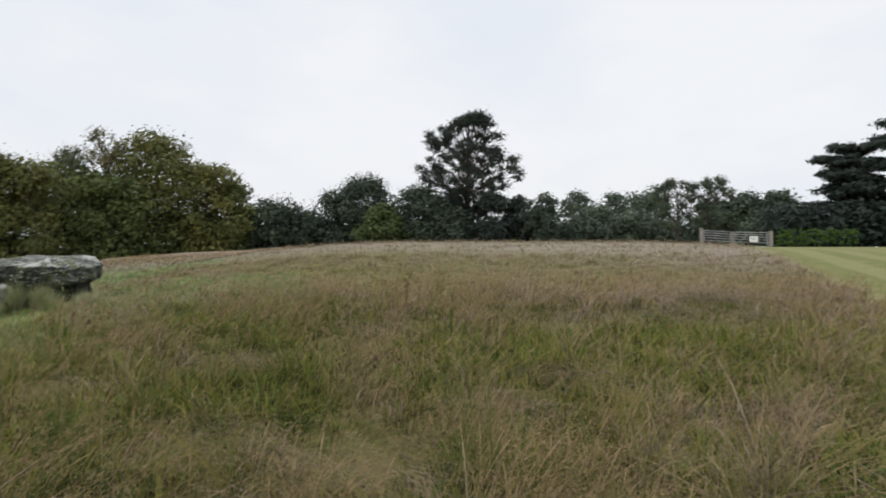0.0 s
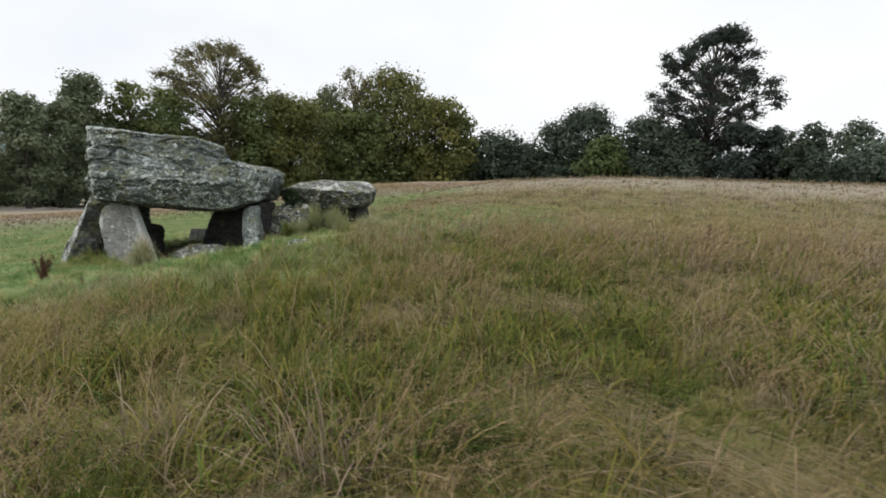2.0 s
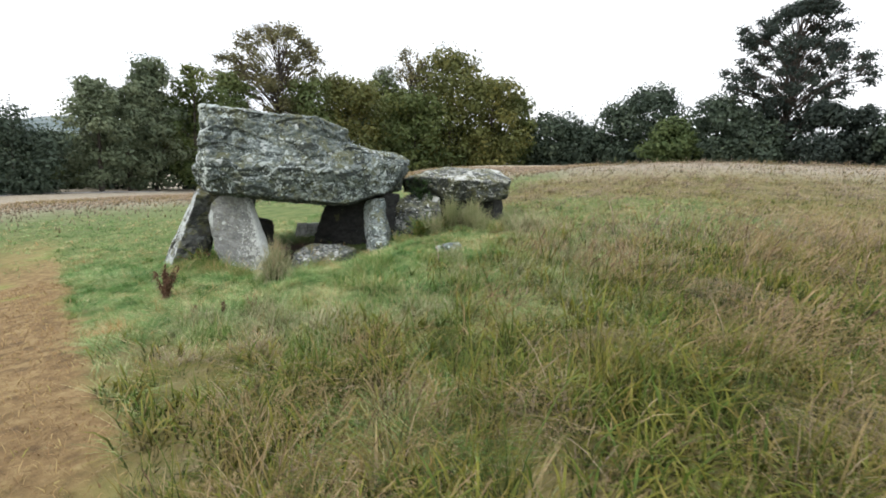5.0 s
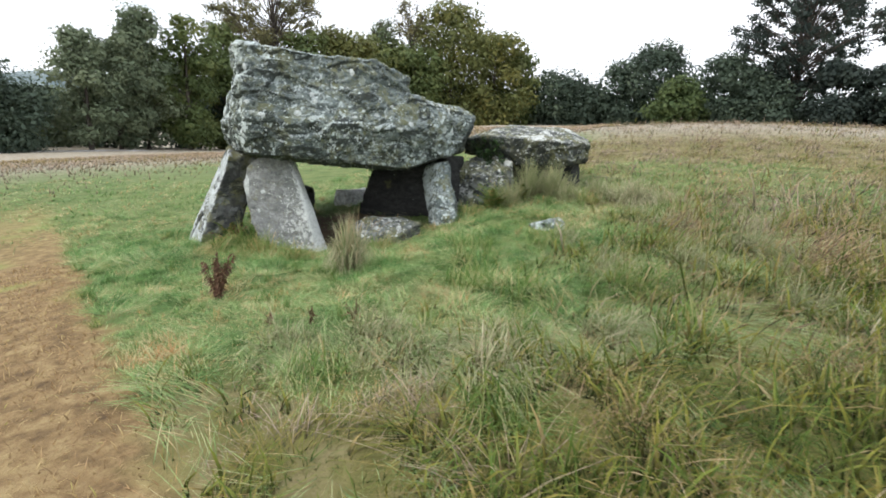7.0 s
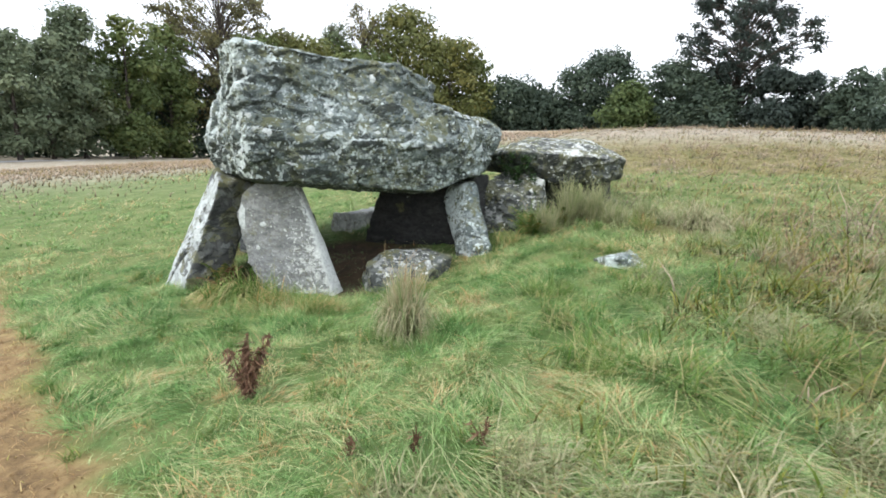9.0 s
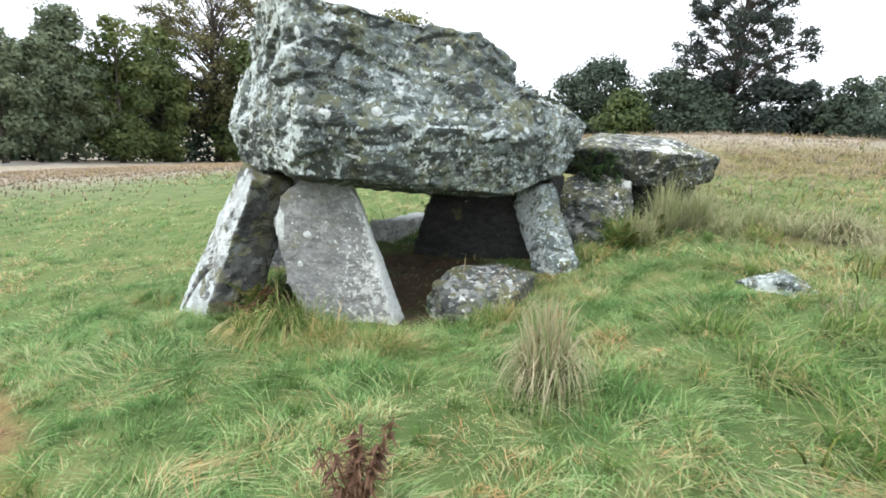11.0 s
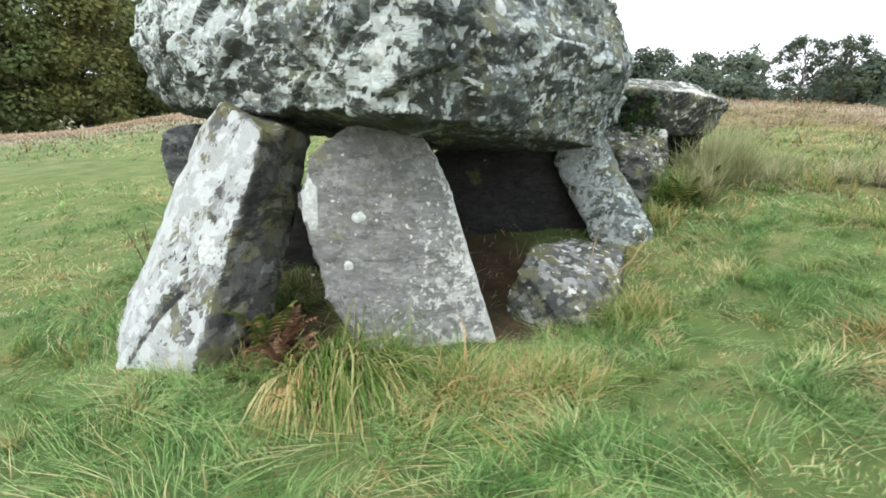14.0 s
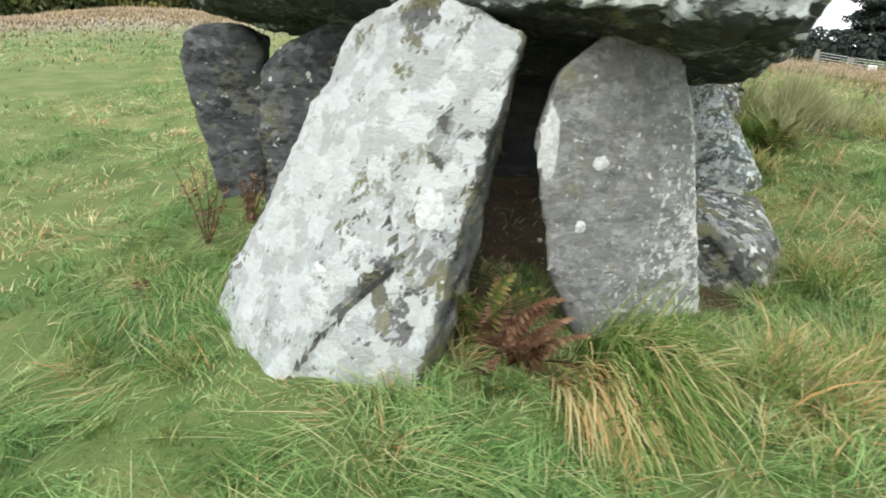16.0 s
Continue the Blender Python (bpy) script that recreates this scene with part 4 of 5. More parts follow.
tree_at("oak_tree", 28.4, 105, 7.0, 13, "dark", "open-crowned park oak beyond the gate", 44, kind="sparse", clear=0.30, clumps=75, leaves=70, leaf=0.26, clump=1.3, tint=0.7)
tree_at("cedar_tree", 39.4, 92, 9.0, 15, "needle", "dark layered cedar beside the lawn", 49, kind="cedar", clear=0.1, clumps=210, leaves=80, clump=1.9)
tree_at("cedar_tree", 43.2, 90, 11.0, 18, "needle", "dark layered cedar beside the lawn", 50, kind="cedar", clear=0.08, clumps=230, leaves=80, clump=2.0)
tree_at("cedar_tree", 46.5, 88, 12.0, 18, "needle", "dark layered cedar beside the lawn", 51, kind="cedar", clear=0.08, clumps=200, leaves=80, clump=2.0)


# dark underwood that closes the foot of the tree lines
def underwood(name, az0, az1, d0, d1, el0, el1, kind, label, seed, n):
    rng = np.random.default_rng(seed)
    s = rng.uniform(0, 1, n)
    d = d0 + (d1 - d0) * s + rng.uniform(-3, 3, n)
    a = np.radians(az0 + (az1 - az0) * s)
    x, y = -2.48 + d * np.sin(a), 0.94 + d * np.cos(a)
    z = land(x, y)
    top = 1.5 + d * np.tan(np.radians(el0 + (el1 - el0) * s)) * rng.uniform(0.75, 1.1, n) - z
    zc = z + np.maximum(0.5, top) * rng.uniform(0, 1, n) ** 0.8
    root = tagged(new(name), label, "undergrowth", kind="stuff")
    leaf_cloud("foliage", rng, np.stack([x, y, zc], 1), rng.uniform(1.5, 2.9, n), np.full(n, 46), 0.44, 0.35, M_LEAVES[kind], root, 0.8, 0.3)


underwood("woodland_undergrowth", -76, -60, 80, 84, 0.4, 0.9, "grey", "dull green scrub on the low ground by the drive", 60, 160)
underwood("woodland_undergrowth", -60, -36, 84, 104, 3.6, 4.4, "dark", "dark undergrowth along the foot of the wood", 61, 380)
underwood("woodland_undergrowth", -36, -18, 112, 120, 4.8, 3.0, "dark", "dark undergrowth under the oaks", 62, 300)
underwood("woodland_undergrowth", -18, 16, 124, 120, 2.2, 3.0, "dark", "dark evergreen undergrowth below the pine", 63, 420)
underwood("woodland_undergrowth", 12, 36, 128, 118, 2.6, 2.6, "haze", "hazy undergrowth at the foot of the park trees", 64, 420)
underwood("woodland_undergrowth", 34, 62, 86, 80, 3.4, 3.4, "needle", "dark shrubs at the foot of the cedars", 65, 420)


# ---- hedge and gate by the lawn ----
def hedge(x0, y0, x1, y1, height, depth, label, seed):
    rng = np.random.default_rng(seed)
    length = math.hypot(x1 - x0, y1 - y0)
    n = int(length * 26)
    s, o, h = rng.uniform(0, 1, n), rng.uniform(-0.5, 0.5, n), rng.uniform(0.1, 1, n)
    x, y = x0 + (x1 - x0) * s + (y1 - y0) / length * o * depth, y0 + (y1 - y0) * s - (x1 - x0) / length * o * depth
    root = tagged(new("hedge"), label, "hedge")
    leaf_cloud("foliage", rng, np.stack([x, y, land(x, y) + h * (height - 0.15)], 1), np.full(n, 0.22), np.full(n, 26), 0.10, 0.5, M_LEAVES["hedge"], root, 0.8, 0.2)


hx0, hy0 = at(32.6, 62, 0, 0)
hx1, hy1 = at(38.5, 64, 0, 0)
hedge(hx0, hy0, hx1, hy1, 1.9, 1.0, "trimmed green hedge beyond the lawn", 71)


def box(bm, lo, hi, bevel=0.0):
    r = bmesh.ops.create_cube(bm, size=1)
    for v in r["verts"]:
        v.co = Vector([lo[k] + (v.co[k] + 0.5) * (hi[k] - lo[k]) for k in range(3)])
    if bevel:
        bmesh.ops.bevel(bm, geom=list({e for v in r["verts"] for e in v.link_edges}), offset=bevel, segments=2, affect="EDGES")


def bar(bm, a, b, r, ring=8):
    tv, tf = tube([Vector(a), Vector(b)], [r, r], ring)
    vs = [bm.verts.new(v) for v in tv]
    for fc in tf:
        bm.faces.new([vs[i] for i in fc])
    bm.faces.new(vs[:ring][::-1])
    bm.faces.new(vs[-ring:])


def fence_post(x, y, h, w, label):
    ob = tagged(new("fence_post"), label, "post", "posts beside the field gate")
    ob.location = (x, y, float(land(x, y)) - 0.15)
    bm = bmesh.new()
    box(bm, (-w / 2, -w / 2, 0), (w / 2, w / 2, h + 0.15), 0.015)
    part("shaft", bm, M_POST, ob)


def field_gate(ax_, ay_, bx_, by_, height, label, diagonal):
    ob = tagged(new("field_gate"), label, "gate")
    za = float(land(ax_, ay_)) + 0.12
    ob.location = (ax_, ay_, za)
    d = Vector((bx_ - ax_, by_ - ay_, float(land(bx_, by_)) + 0.12 - za))
    for s in (0.0, 1.0):
        bm = bmesh.new()
        bar(bm, d * s, d * s + Vector((0, 0, height)), 0.025)
        part("upright", bm, M_STEEL, ob)
    for k in range(6):
        h = height * (k / 5) ** 0.8
        bm = bmesh.new()
        bar(bm, Vector((0, 0, h)), d + Vector((0, 0, h)), 0.02)
        part("rail", bm, M_STEEL, ob)
    if diagonal:
        bm = bmesh.new()
        bar(bm, Vector((0, 0, 0)), d * 0.5 + Vector((0, 0, height)), 0.016)
        part("brace", bm, M_STEEL, ob)
    return ob


g0, g1, g2 = at(26.3, 46, 0, 0), at(29.0, 46, 0, 0), at(32.1, 46, 0, 0)
for (px, py), h, w in ((g0, 1.35, 0.2), (g1, 1.2, 0.14), (g2, 1.3, 0.24)):
    fence_post(px, py, h, w, "weathered grey square gate post in the grass")
field_gate(g0[0] + 0.2, g0[1] - 0.05, g1[0] - 0.15, g1[1] + 0.03, 1.05, "grey steel field gate with thin rails", False)
field_gate(g1[0] + 0.15, g1[1] - 0.05, g2[0] - 0.2, g2[1] + 0.08, 1.05, "grey steel field gate carrying a white notice", True)
sx, sy = at(30.75, 45.9, 0, 0)
sign = tagged(new("notice"), "small white notice fixed on the steel gate", "sign")
sign.location = (sx, sy, float(land(sx, sy)) + 0.45)
sign.rotation_euler = (0, 0, -radians(30))
bm = bmesh.new()
box(bm, (-0.27, -0.012, 0), (0.27, 0.012, 0.44), 0.006)
part("board", bm, M_SIGN, sign)
for k, (w, h) in enumerate(((0.36, 0.30), (0.40, 0.22), (0.30, 0.15))):
    bm = bmesh.new()
    box(bm, (-w / 2, -0.017, h), (w / 2, -0.013, h + 0.03))
    part("line_of_writing", bm, M_POST, sign, "grey line of writing")


# ---- grass ----
def scatter(rng, x0, x1, y0, y1, density, keep):
    n = int((x1 - x0) * (y1 - y0) * density)
    x, y = rng.uniform(x0, x1, n), rng.uniform(y0, y1, n)
    ok = rng.uniform(0, 1, n) < keep(x, y)
    return x[ok], y[ok]


def tufts(x, y, size, seed):
    """The tuft that each place belongs to: how far out it lies (0 to about 1), the way out from its middle, and four random numbers of the tuft."""
    gx_, gy_ = np.floor(x / size), np.floor(y / size)
    best, mid_x, mid_y = np.full(len(x), 1e9), np.zeros(len(x)), np.zeros(len(x))
    for i in (-1, 0, 1):
        for j in (-1, 0, 1):
            a, b = gx_ + i, gy_ + j
            u = np.sin(a * 127.1 + b * 311.7 + seed * 7.7) * 43758.5453
            v = np.sin(a * 269.5 + b * 183.3 + seed * 3.1) * 24634.6345
            cx, cy = (a + u - np.floor(u)) * size, (b + v - np.floor(v)) * size
            d = np.hypot(x - cx, y - cy)
            closer = d < best
            best, mid_x, mid_y = np.where(closer, d, best), np.where(closer, cx, mid_x), np.where(closer, cy, mid_y)
    own = np.stack([np.sin(mid_x * k1 + mid_y * k2) * 9973.13 for k1, k2 in ((91.7, 47.3), (33.1, 78.9), (57.7, 21.9), (12.9, 98.3))], 1)
    way = np.stack([x - mid_x, y - mid_y], 1) / np.maximum(best, 1e-6)[:, None]
    return best / (0.7 * size), way, own - np.floor(own)


def clear_of_stones(x, y):
    """1 outside the footprints of the upright stones."""
    k = 1.0 - 0.93 * zone_bare(x, y)
    for cx, cy, r in ((-12.05, 7.25, 0.2), (-12.35, 7.55, 0.26), (-12.2, 7.6, 0.28), (-11.1, 7.48, 0.12), (-10.85, 7.56, 0.12), (-10.6, 7.65, 0.12), (-10.4, 7.73, 0.11), (-9.15, 9.15, 0.16), (-9.85, 8.25, 0.28), (-10.2, 9.95, 0.4), (-7.35, 8.35, 0.2), (-12.95, 9.3, 0.2), (-12.35, 8.8, 0.25), (-8.9, 10.15, 0.33), (-7.9, 11.4, 0.2)):
        k = k * (np.hypot(x - cx, y - cy) > r)
    return k


def tall(x, y):
    return np.clip((1 - zone_turf(x, y)) * (1 - zone_mown(x, y)) * (1 - zone_lawn(x, y)), 0, 1)


def meadow_tint(rng, x, y):
    patch = smooth(0.35 * wave(x, y, 0.33, 5) + 0.40 * wave(x, y, 0.8, 6) + 0.4 * wave(x, y, 3.2, 7), 0.42, 0.72)
    far = smooth(np.hypot(x + 4, y - 1), 3, 16)
    patch = patch + far * 0.55 * (wave(x, 2.2 * y, 6.0, 61) - 0.5)
    near = smooth(-x, 2.8, 5.5) * smooth(y, 7.0, 4.8)
    return np.clip(0.06 + 0.62 * patch + 0.50 * far - 0.10 * near - 0.15 * lush(x, y) + rng.normal(0, 0.20, len(x)), 0, 0.95)


MATS = ((-0.6, 3.0, 0.55), (-1.6, 3.3, 0.5), (0.3, 3.9, 0.5), (1.0, 4.6, 0.45), (-2.2, 5.1, 0.5), (3.4, 7.4, 1.1), (4.6, 8.6, 1.0), (-3.2, 4.4, 0.4), (-4.6, 4.9, 0.4), (-5.4, 5.6, 0.45), (-3.9, 6.4, 0.6),
        (-7.95, 4.45, 0.32), (-7.5, 4.85, 0.4), (-6.9, 4.7, 0.4), (-6.2, 5.3, 0.5), (-5.7, 6.9, 0.5), (-6.3, 6.75, 0.4), (-5.2, 7.9, 0.5), (-6.4, 9.2, 0.5), (-7.7, 5.6, 0.3), (-1.0, 6.6, 0.7), (1.6, 7.2, 0.8))


def matted(x, y):
    """1 where the straw lies flat."""
    k = np.zeros(np.shape(x))
    for mx, my, mr in MATS:
        k = np.maximum(k, smooth(np.hypot((x - mx) / 1.25, (y - my) / 0.8) + 0.4 * mr * (wave(x, y, 0.25, 95) - 0.5), mr, 0.6 * mr))
    return k


def lush(x, y):
    """1 where the meadow stays green and leafy."""
    k = np.zeros(np.shape(x))
    for cx, cy, rx, ry in ((1.3, 5.2, 2.4, 1.6), (3.2, 6.0, 2.0, 1.5), (-2.3, 4.0, 1.0, 0.8), (-4.2, 4.5, 1.2, 0.7), (-2.9, 2.6, 0.8, 0.6)):
        k = np.maximum(k, smooth(np.hypot((x - cx) / rx, (y - cy) / ry) + 0.9 * (wave(x, y, 0.5, 91) - 0.5), 1.1, 0.6))
    return k


def stature(x, y):
    """The grass is low and matted near the stones and stands higher away from them."""
    rough = np.maximum(smooth(x, -7.4, -5.0), smooth(y, 9.0, 12.0))
    return (0.36 + 0.64 * rough) * (1 - 0.40 * smooth(y, 9, 14)) * (1 - 0.62 * matted(x, y))


WIND = np.array([0.36, 0.0])
rng = np.random.default_rng(5)
RANGES = ((-9.5, 4.0, -0.6, 5.0, 1500, 0.0043, 3), (-9.0, 9.0, 5.0, 11.0, 620, 0.0085, 2), (-13.0, 16.0, 11.0, 22.0, 190, 0.0105, 2), (-40.0, 26.0, 22.0, 44.0, 34, 0.019, 2), (4.0, 10.0, 1.0, 5.0, 700, 0.0085, 2))
for x0, x1, y0, y1, density, w, levels in RANGES:
    x, y = scatter(rng, x0, x1, y0, y1, density, tall)
    n = len(x)
    high = stature(x, y)
    clumpy = (0.28 + 0.95 * smooth(wave(x, y, 0.40, 9), 0.2, 0.8) + 0.45 * wave(x, y, 0.14, 19)) * high
    gust = np.stack([wave(x, y, 0.7, 21) - 0.5, wave(x, y, 0.7, 22) - 0.5], 1) * 1.5
    base = np.stack([x, y, land(x, y) - 0.01], 1)
    tuft = 0.26 if y0 < 11 else 0.55
    out, way, own = tufts(x, y, tuft, 1)
    clumpy *= (0.42 + 1.15 * own[:, 0]) * (1.2 - 0.45 * np.minimum(1, out))
    gust = gust + 0.6 * way * out[:, None] + 1.1 * (own[:, 1:3] - 0.5)
    sp, wd, sd = blades(rng, base, rng.uniform(0.16, 0.43, n) * clumpy, w * rng.uniform(0.5, 1.5, n) * np.where(rng.uniform(0, 1, n) < 0.14, 1.7, 1.0), rng.uniform(0.25, 1.25, n), WIND * (0.4 + wave(x, y, 2.2, 3))[:, None] + gust * (1.3 - high)[:, None] + 0.6 * gust, None, levels=levels, droop=0.3)
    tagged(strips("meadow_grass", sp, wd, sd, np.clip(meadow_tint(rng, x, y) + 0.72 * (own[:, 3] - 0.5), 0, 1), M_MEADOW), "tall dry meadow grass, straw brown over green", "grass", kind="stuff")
    x, y = scatter(rng, x0, x1, y0, y1, density * 0.52, lambda a, b: tall(a, b) * (1 - 0.85 * lush(a, b)) * (1 - 0.8 * matted(a, b)) * (0.07 + 0.9 * smooth(0.55 * wave(a, b, 1.0, 11) + 0.45 * wave(a, b, 0.35, 14), 0.49, 0.64)) * smooth(stature(a, b), 0.45, 0.9) * (1 - 0.3 * smooth(-a, 3.5, 5.5) * smooth(b, 8.0, 6.0)))
    out, way, own = tufts(x, y, tuft, 1)
    ok = rng.uniform(0, 1, len(x)) < 0.15 + 1.5 * smooth(own[:, 3], 0.35, 0.8)
    x, y, own = x[ok], y[ok], own[ok]
    n = len(x)
    base = np.stack([x, y, land(x, y) - 0.01], 1)
    sp, wd, sd = blades(rng, base, rng.uniform(0.36, 0.66, n) * stature(x, y) * (0.7 + 0.45 * own[:, 0]), w * rng.uniform(0.4, 0.9, n), rng.uniform(0.05, 0.7, n), WIND * (0.8 + wave(x, y, 2.2, 3))[:, None], None, seed_head=True)
    tagged(strips("seeding_grass", sp, wd, sd, np.clip(rng.normal(0.55, 0.28, n) + 0.4 * (wave(x, y, 3.0, 12) - 0.5), 0, 1), M_SEED), "feathery seed heads of dry meadow grass", "grass", kind="stuff")
    if density > 150:
        # loose panicles: a haze of spikelets round the top of each stem
        many = 22 if density > 1400 else 9 if density > 600 else 5
        tip = np.repeat(sp[:, -1], many, 0)
        neck = np.repeat(sp[:, 2], many, 0)
        m = len(tip)
        along = rng.uniform(0, 1.05, m)[:, None]
        spread = np.repeat(rng.uniform(0.014, 0.045, n), many)[:, None] * (1.15 - along)
        base = neck + (tip - neck) * along + rng.normal(0, 1, (m, 3)) * spread
        size = w * rng.uniform(1.1, 3.0, m)
        away = rng.normal(0, 1, (m, 3))
        side = rng.normal(0, 1, (m, 3))
        side /= np.linalg.norm(side, axis=1)[:, None]
        spike = np.stack([base, base + away / np.linalg.norm(away, axis=1)[:, None] * size[:, None] * 1.6], 1)
        tone = np.clip(np.repeat(rng.choice([0.35, 0.5, 0.5, 0.5, 0.85], n), many) + rng.normal(0, 0.12, m), 0, 1)
        tagged(strips("grass_panicle", spike, np.stack([size * 0.5, np.zeros(m)], 1), side, tone, M_SEED), "loose pale panicles of seeding grass", "grass", kind="stuff")

# broad green leaves low in the meadow, in patches
x, y = scatter(rng, -9.0, 5.0, 0.0, 9.0, 640, lambda a, b: tall(a, b) * np.maximum(lush(a, b), (0.55 + 0.45 * smooth(-a, 1.0, 4.0)) * smooth(0.6 * wave(a, b, 0.8, 51) + 0.4 * wave(a, b, 0.3, 52), 0.40, 0.62)))
n = len(x)
sp, wd, sd = blades(rng, np.stack([x, y, land(x, y)], 1), rng.uniform(0.16, 0.40, n) * (0.4 + 0.6 * stature(x, y)), rng.uniform(0.008, 0.020, n), rng.uniform(0.3, 1.2, n), WIND * 0.5, None, levels=3, droop=0.4)
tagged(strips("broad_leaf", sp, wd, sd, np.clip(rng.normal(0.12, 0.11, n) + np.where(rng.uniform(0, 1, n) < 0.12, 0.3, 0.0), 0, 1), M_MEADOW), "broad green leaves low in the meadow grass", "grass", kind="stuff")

# straw laid flat by the weather, combed into soft mats
for mx, my, mr in MATS:
    n = int(3000 * mr * min(1.0, 1.3 - 0.04 * my))
    a, r = rng.uniform(0, 2 * math.pi, n), np.sqrt(rng.uniform(0, 1, n)) * mr
    x, y = mx + np.cos(a) * r * 1.25, my + np.sin(a) * r * 0.8
    ok = (zone_mown(x, y) < 0.4) & (rng.uniform(0, 1, n) < 1.2 - r / mr)
    x, y, r = x[ok], y[ok], r[ok]
    n = len(x)
    comb = 1.2 * (wave(x, y, 0.5, 81) - 0.5) + rng.normal(0, 0.22, n)
    flow = np.stack([np.cos(comb), np.sin(comb) - 0.35], 1) * rng.uniform(0.9, 1.5, n)[:, None]
    mound = 0.10 * (0.4 + 0.6 * stature(x, y)) * np.maximum(0, 1 - (r / mr) ** 2) + 0.16 * smooth(x, -5.5, -4.0)
    sp, wd, sd = blades(rng, np.stack([x, y, land(x, y) + mound * rng.uniform(0.3, 1.0, n)], 1), rng.uniform(0.16, 0.36, n), rng.uniform(0.0016, 0.0036, n) * (1 + 0.08 * my), rng.uniform(0.05, 0.4, n), flow, None, levels=3, curl=1.2, lie=0.6, droop=0.75)
    tagged(strips("flattened_grass", sp, wd, sd, np.clip(rng.normal(0.60, 0.18, n) + 0.3 * (wave(x, y, 0.3, 82) - 0.5), 0, 1), M_TURF if mx < -5.1 else M_MEADOW), "mat of pale straw laid flat in the meadow", "grass", kind="stuff")

# rough pinkish grass on the slope behind the chamber
x, y = scatter(rng, -46, -12, -8, 44, 24, lambda a, b: np.clip((1 - 0.9 * zone_turf(a, b)) * (1 - zone_mown(a, b)), 0, 1) * smooth(np.hypot(a + 10, b - 8), 11, 20))
n = len(x)
sp, wd, sd = blades(rng, np.stack([x, y, land(x, y) - 0.01], 1), rng.uniform(0.10, 0.30, n), rng.uniform(0.03, 0.06, n), rng.uniform(0.1, 0.9, n), WIND, None, levels=2)
tagged(strips("meadow_grass", sp, wd, sd, np.clip(0.74 + 0.4 * (wave(x, y, 5, 4) - 0.5) + rng.normal(0, 0.13, n), 0, 1), M_MEADOW), "dry pinkish meadow grass on the lower slope", "grass", kind="stuff")

# short turf round the stones
for x0, x1, y0, y1, density, w, levels in ((-13.5, -5.0, 2.8, 9.0, 3700, 0.0047, 2), (-16.0, -1.5, 9.0, 17.0, 560, 0.010, 2), (-18.0, -13.5, 5.5, 9.0, 900, 0.009, 2), (-26.0, -6.0, 17.0, 24.0, 150, 0.020, 2), (-27.0, -16.0, 8.0, 14.0, 190, 0.018, 2)):
    x, y = scatter(rng, x0, x1, y0, y1, density, lambda a, b: zone_turf(a, b) * (1 - zone_mown(a, b)) * clear_of_stones(a, b))
    n = len(x)
    lush = wave(x, y, 0.55, 13)
    hh = rng.uniform(0.05, 0.15, n) * (0.50 + 1.25 * smooth(lush, 0.2, 0.8)) + 0.08 * smooth(wave(x, y, 0.8, 15), 0.6, 0.85) * rng.uniform(0, 1, n)
    out, way, own = tufts(x, y, 0.17, 2)
    hh *= (0.55 + 0.95 * own[:, 0]) * (1.25 - 0.6 * np.minimum(1, out))
    comb = np.stack([wave(x, y, 0.45, 16) - 0.5, wave(x, y, 0.45, 17) - 0.5], 1) * 2.4
    sp, wd, sd = blades(rng, np.stack([x, y, land(x, y) - 0.008], 1), hh, w * rng.uniform(0.5, 1.5, n), rng.uniform(0.2, 1.0, n), 0.8 * comb + 0.5 * way * out[:, None] + 0.8 * (own[:, 1:3] - 0.5) + WIND * 0.5, None, levels=levels, lie=0.62)
    tint = np.clip(0.08 + 0.66 * smooth(0.3 * wave(x, y, 0.22, 24) + 0.4 * wave(x, y, 0.6, 18) + 0.4 * wave(x, y, 1.9, 19), 0.36, 0.72) + 0.42 * (own[:, 3] - 0.5) + rng.normal(0, 0.20, n), 0, 1)
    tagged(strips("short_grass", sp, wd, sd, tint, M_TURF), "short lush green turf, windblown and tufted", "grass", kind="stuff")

# long dead blades flopped over in swirls and mats, over the turf and the rough grass beside it
x, y = scatter(rng, -13.5, -2.0, 2.0, 12.0, 850, lambda a, b: (1 - zone_mown(a, b)) * clear_of_stones(a, b) * smooth(0.55 * wave(a, b, 0.55, 41) + 0.45 * wave(a, b, 1.6, 42), 0.38, 0.70) * smooth(np.hypot(a + 9, b - 6.5), 7.5, 4.5))
n = len(x)
swirl = 6.5 * wave(x, y, 0.9, 43)
flop = np.stack([np.cos(swirl), np.sin(swirl)], 1) * rng.uniform(0.6, 1.25, n)[:, None]
sp, wd, sd = blades(rng, np.stack([x, y, land(x, y) + 0.01], 1), rng.uniform(0.10, 0.28, n), rng.uniform(0.0020, 0.0045, n), rng.uniform(0.05, 0.45, n), 1.5 * flop, None, levels=4, curl=1.3, lie=0.75)
tagged(strips("matted_grass", sp, wd, sd, np.clip(rng.normal(0.52, 0.26, n) + 0.6 * (wave(x, y, 1.3, 44) - 0.5), 0, 1), M_TURF), "matted swirls of long pale windblown grass", "grass", kind="stuff")

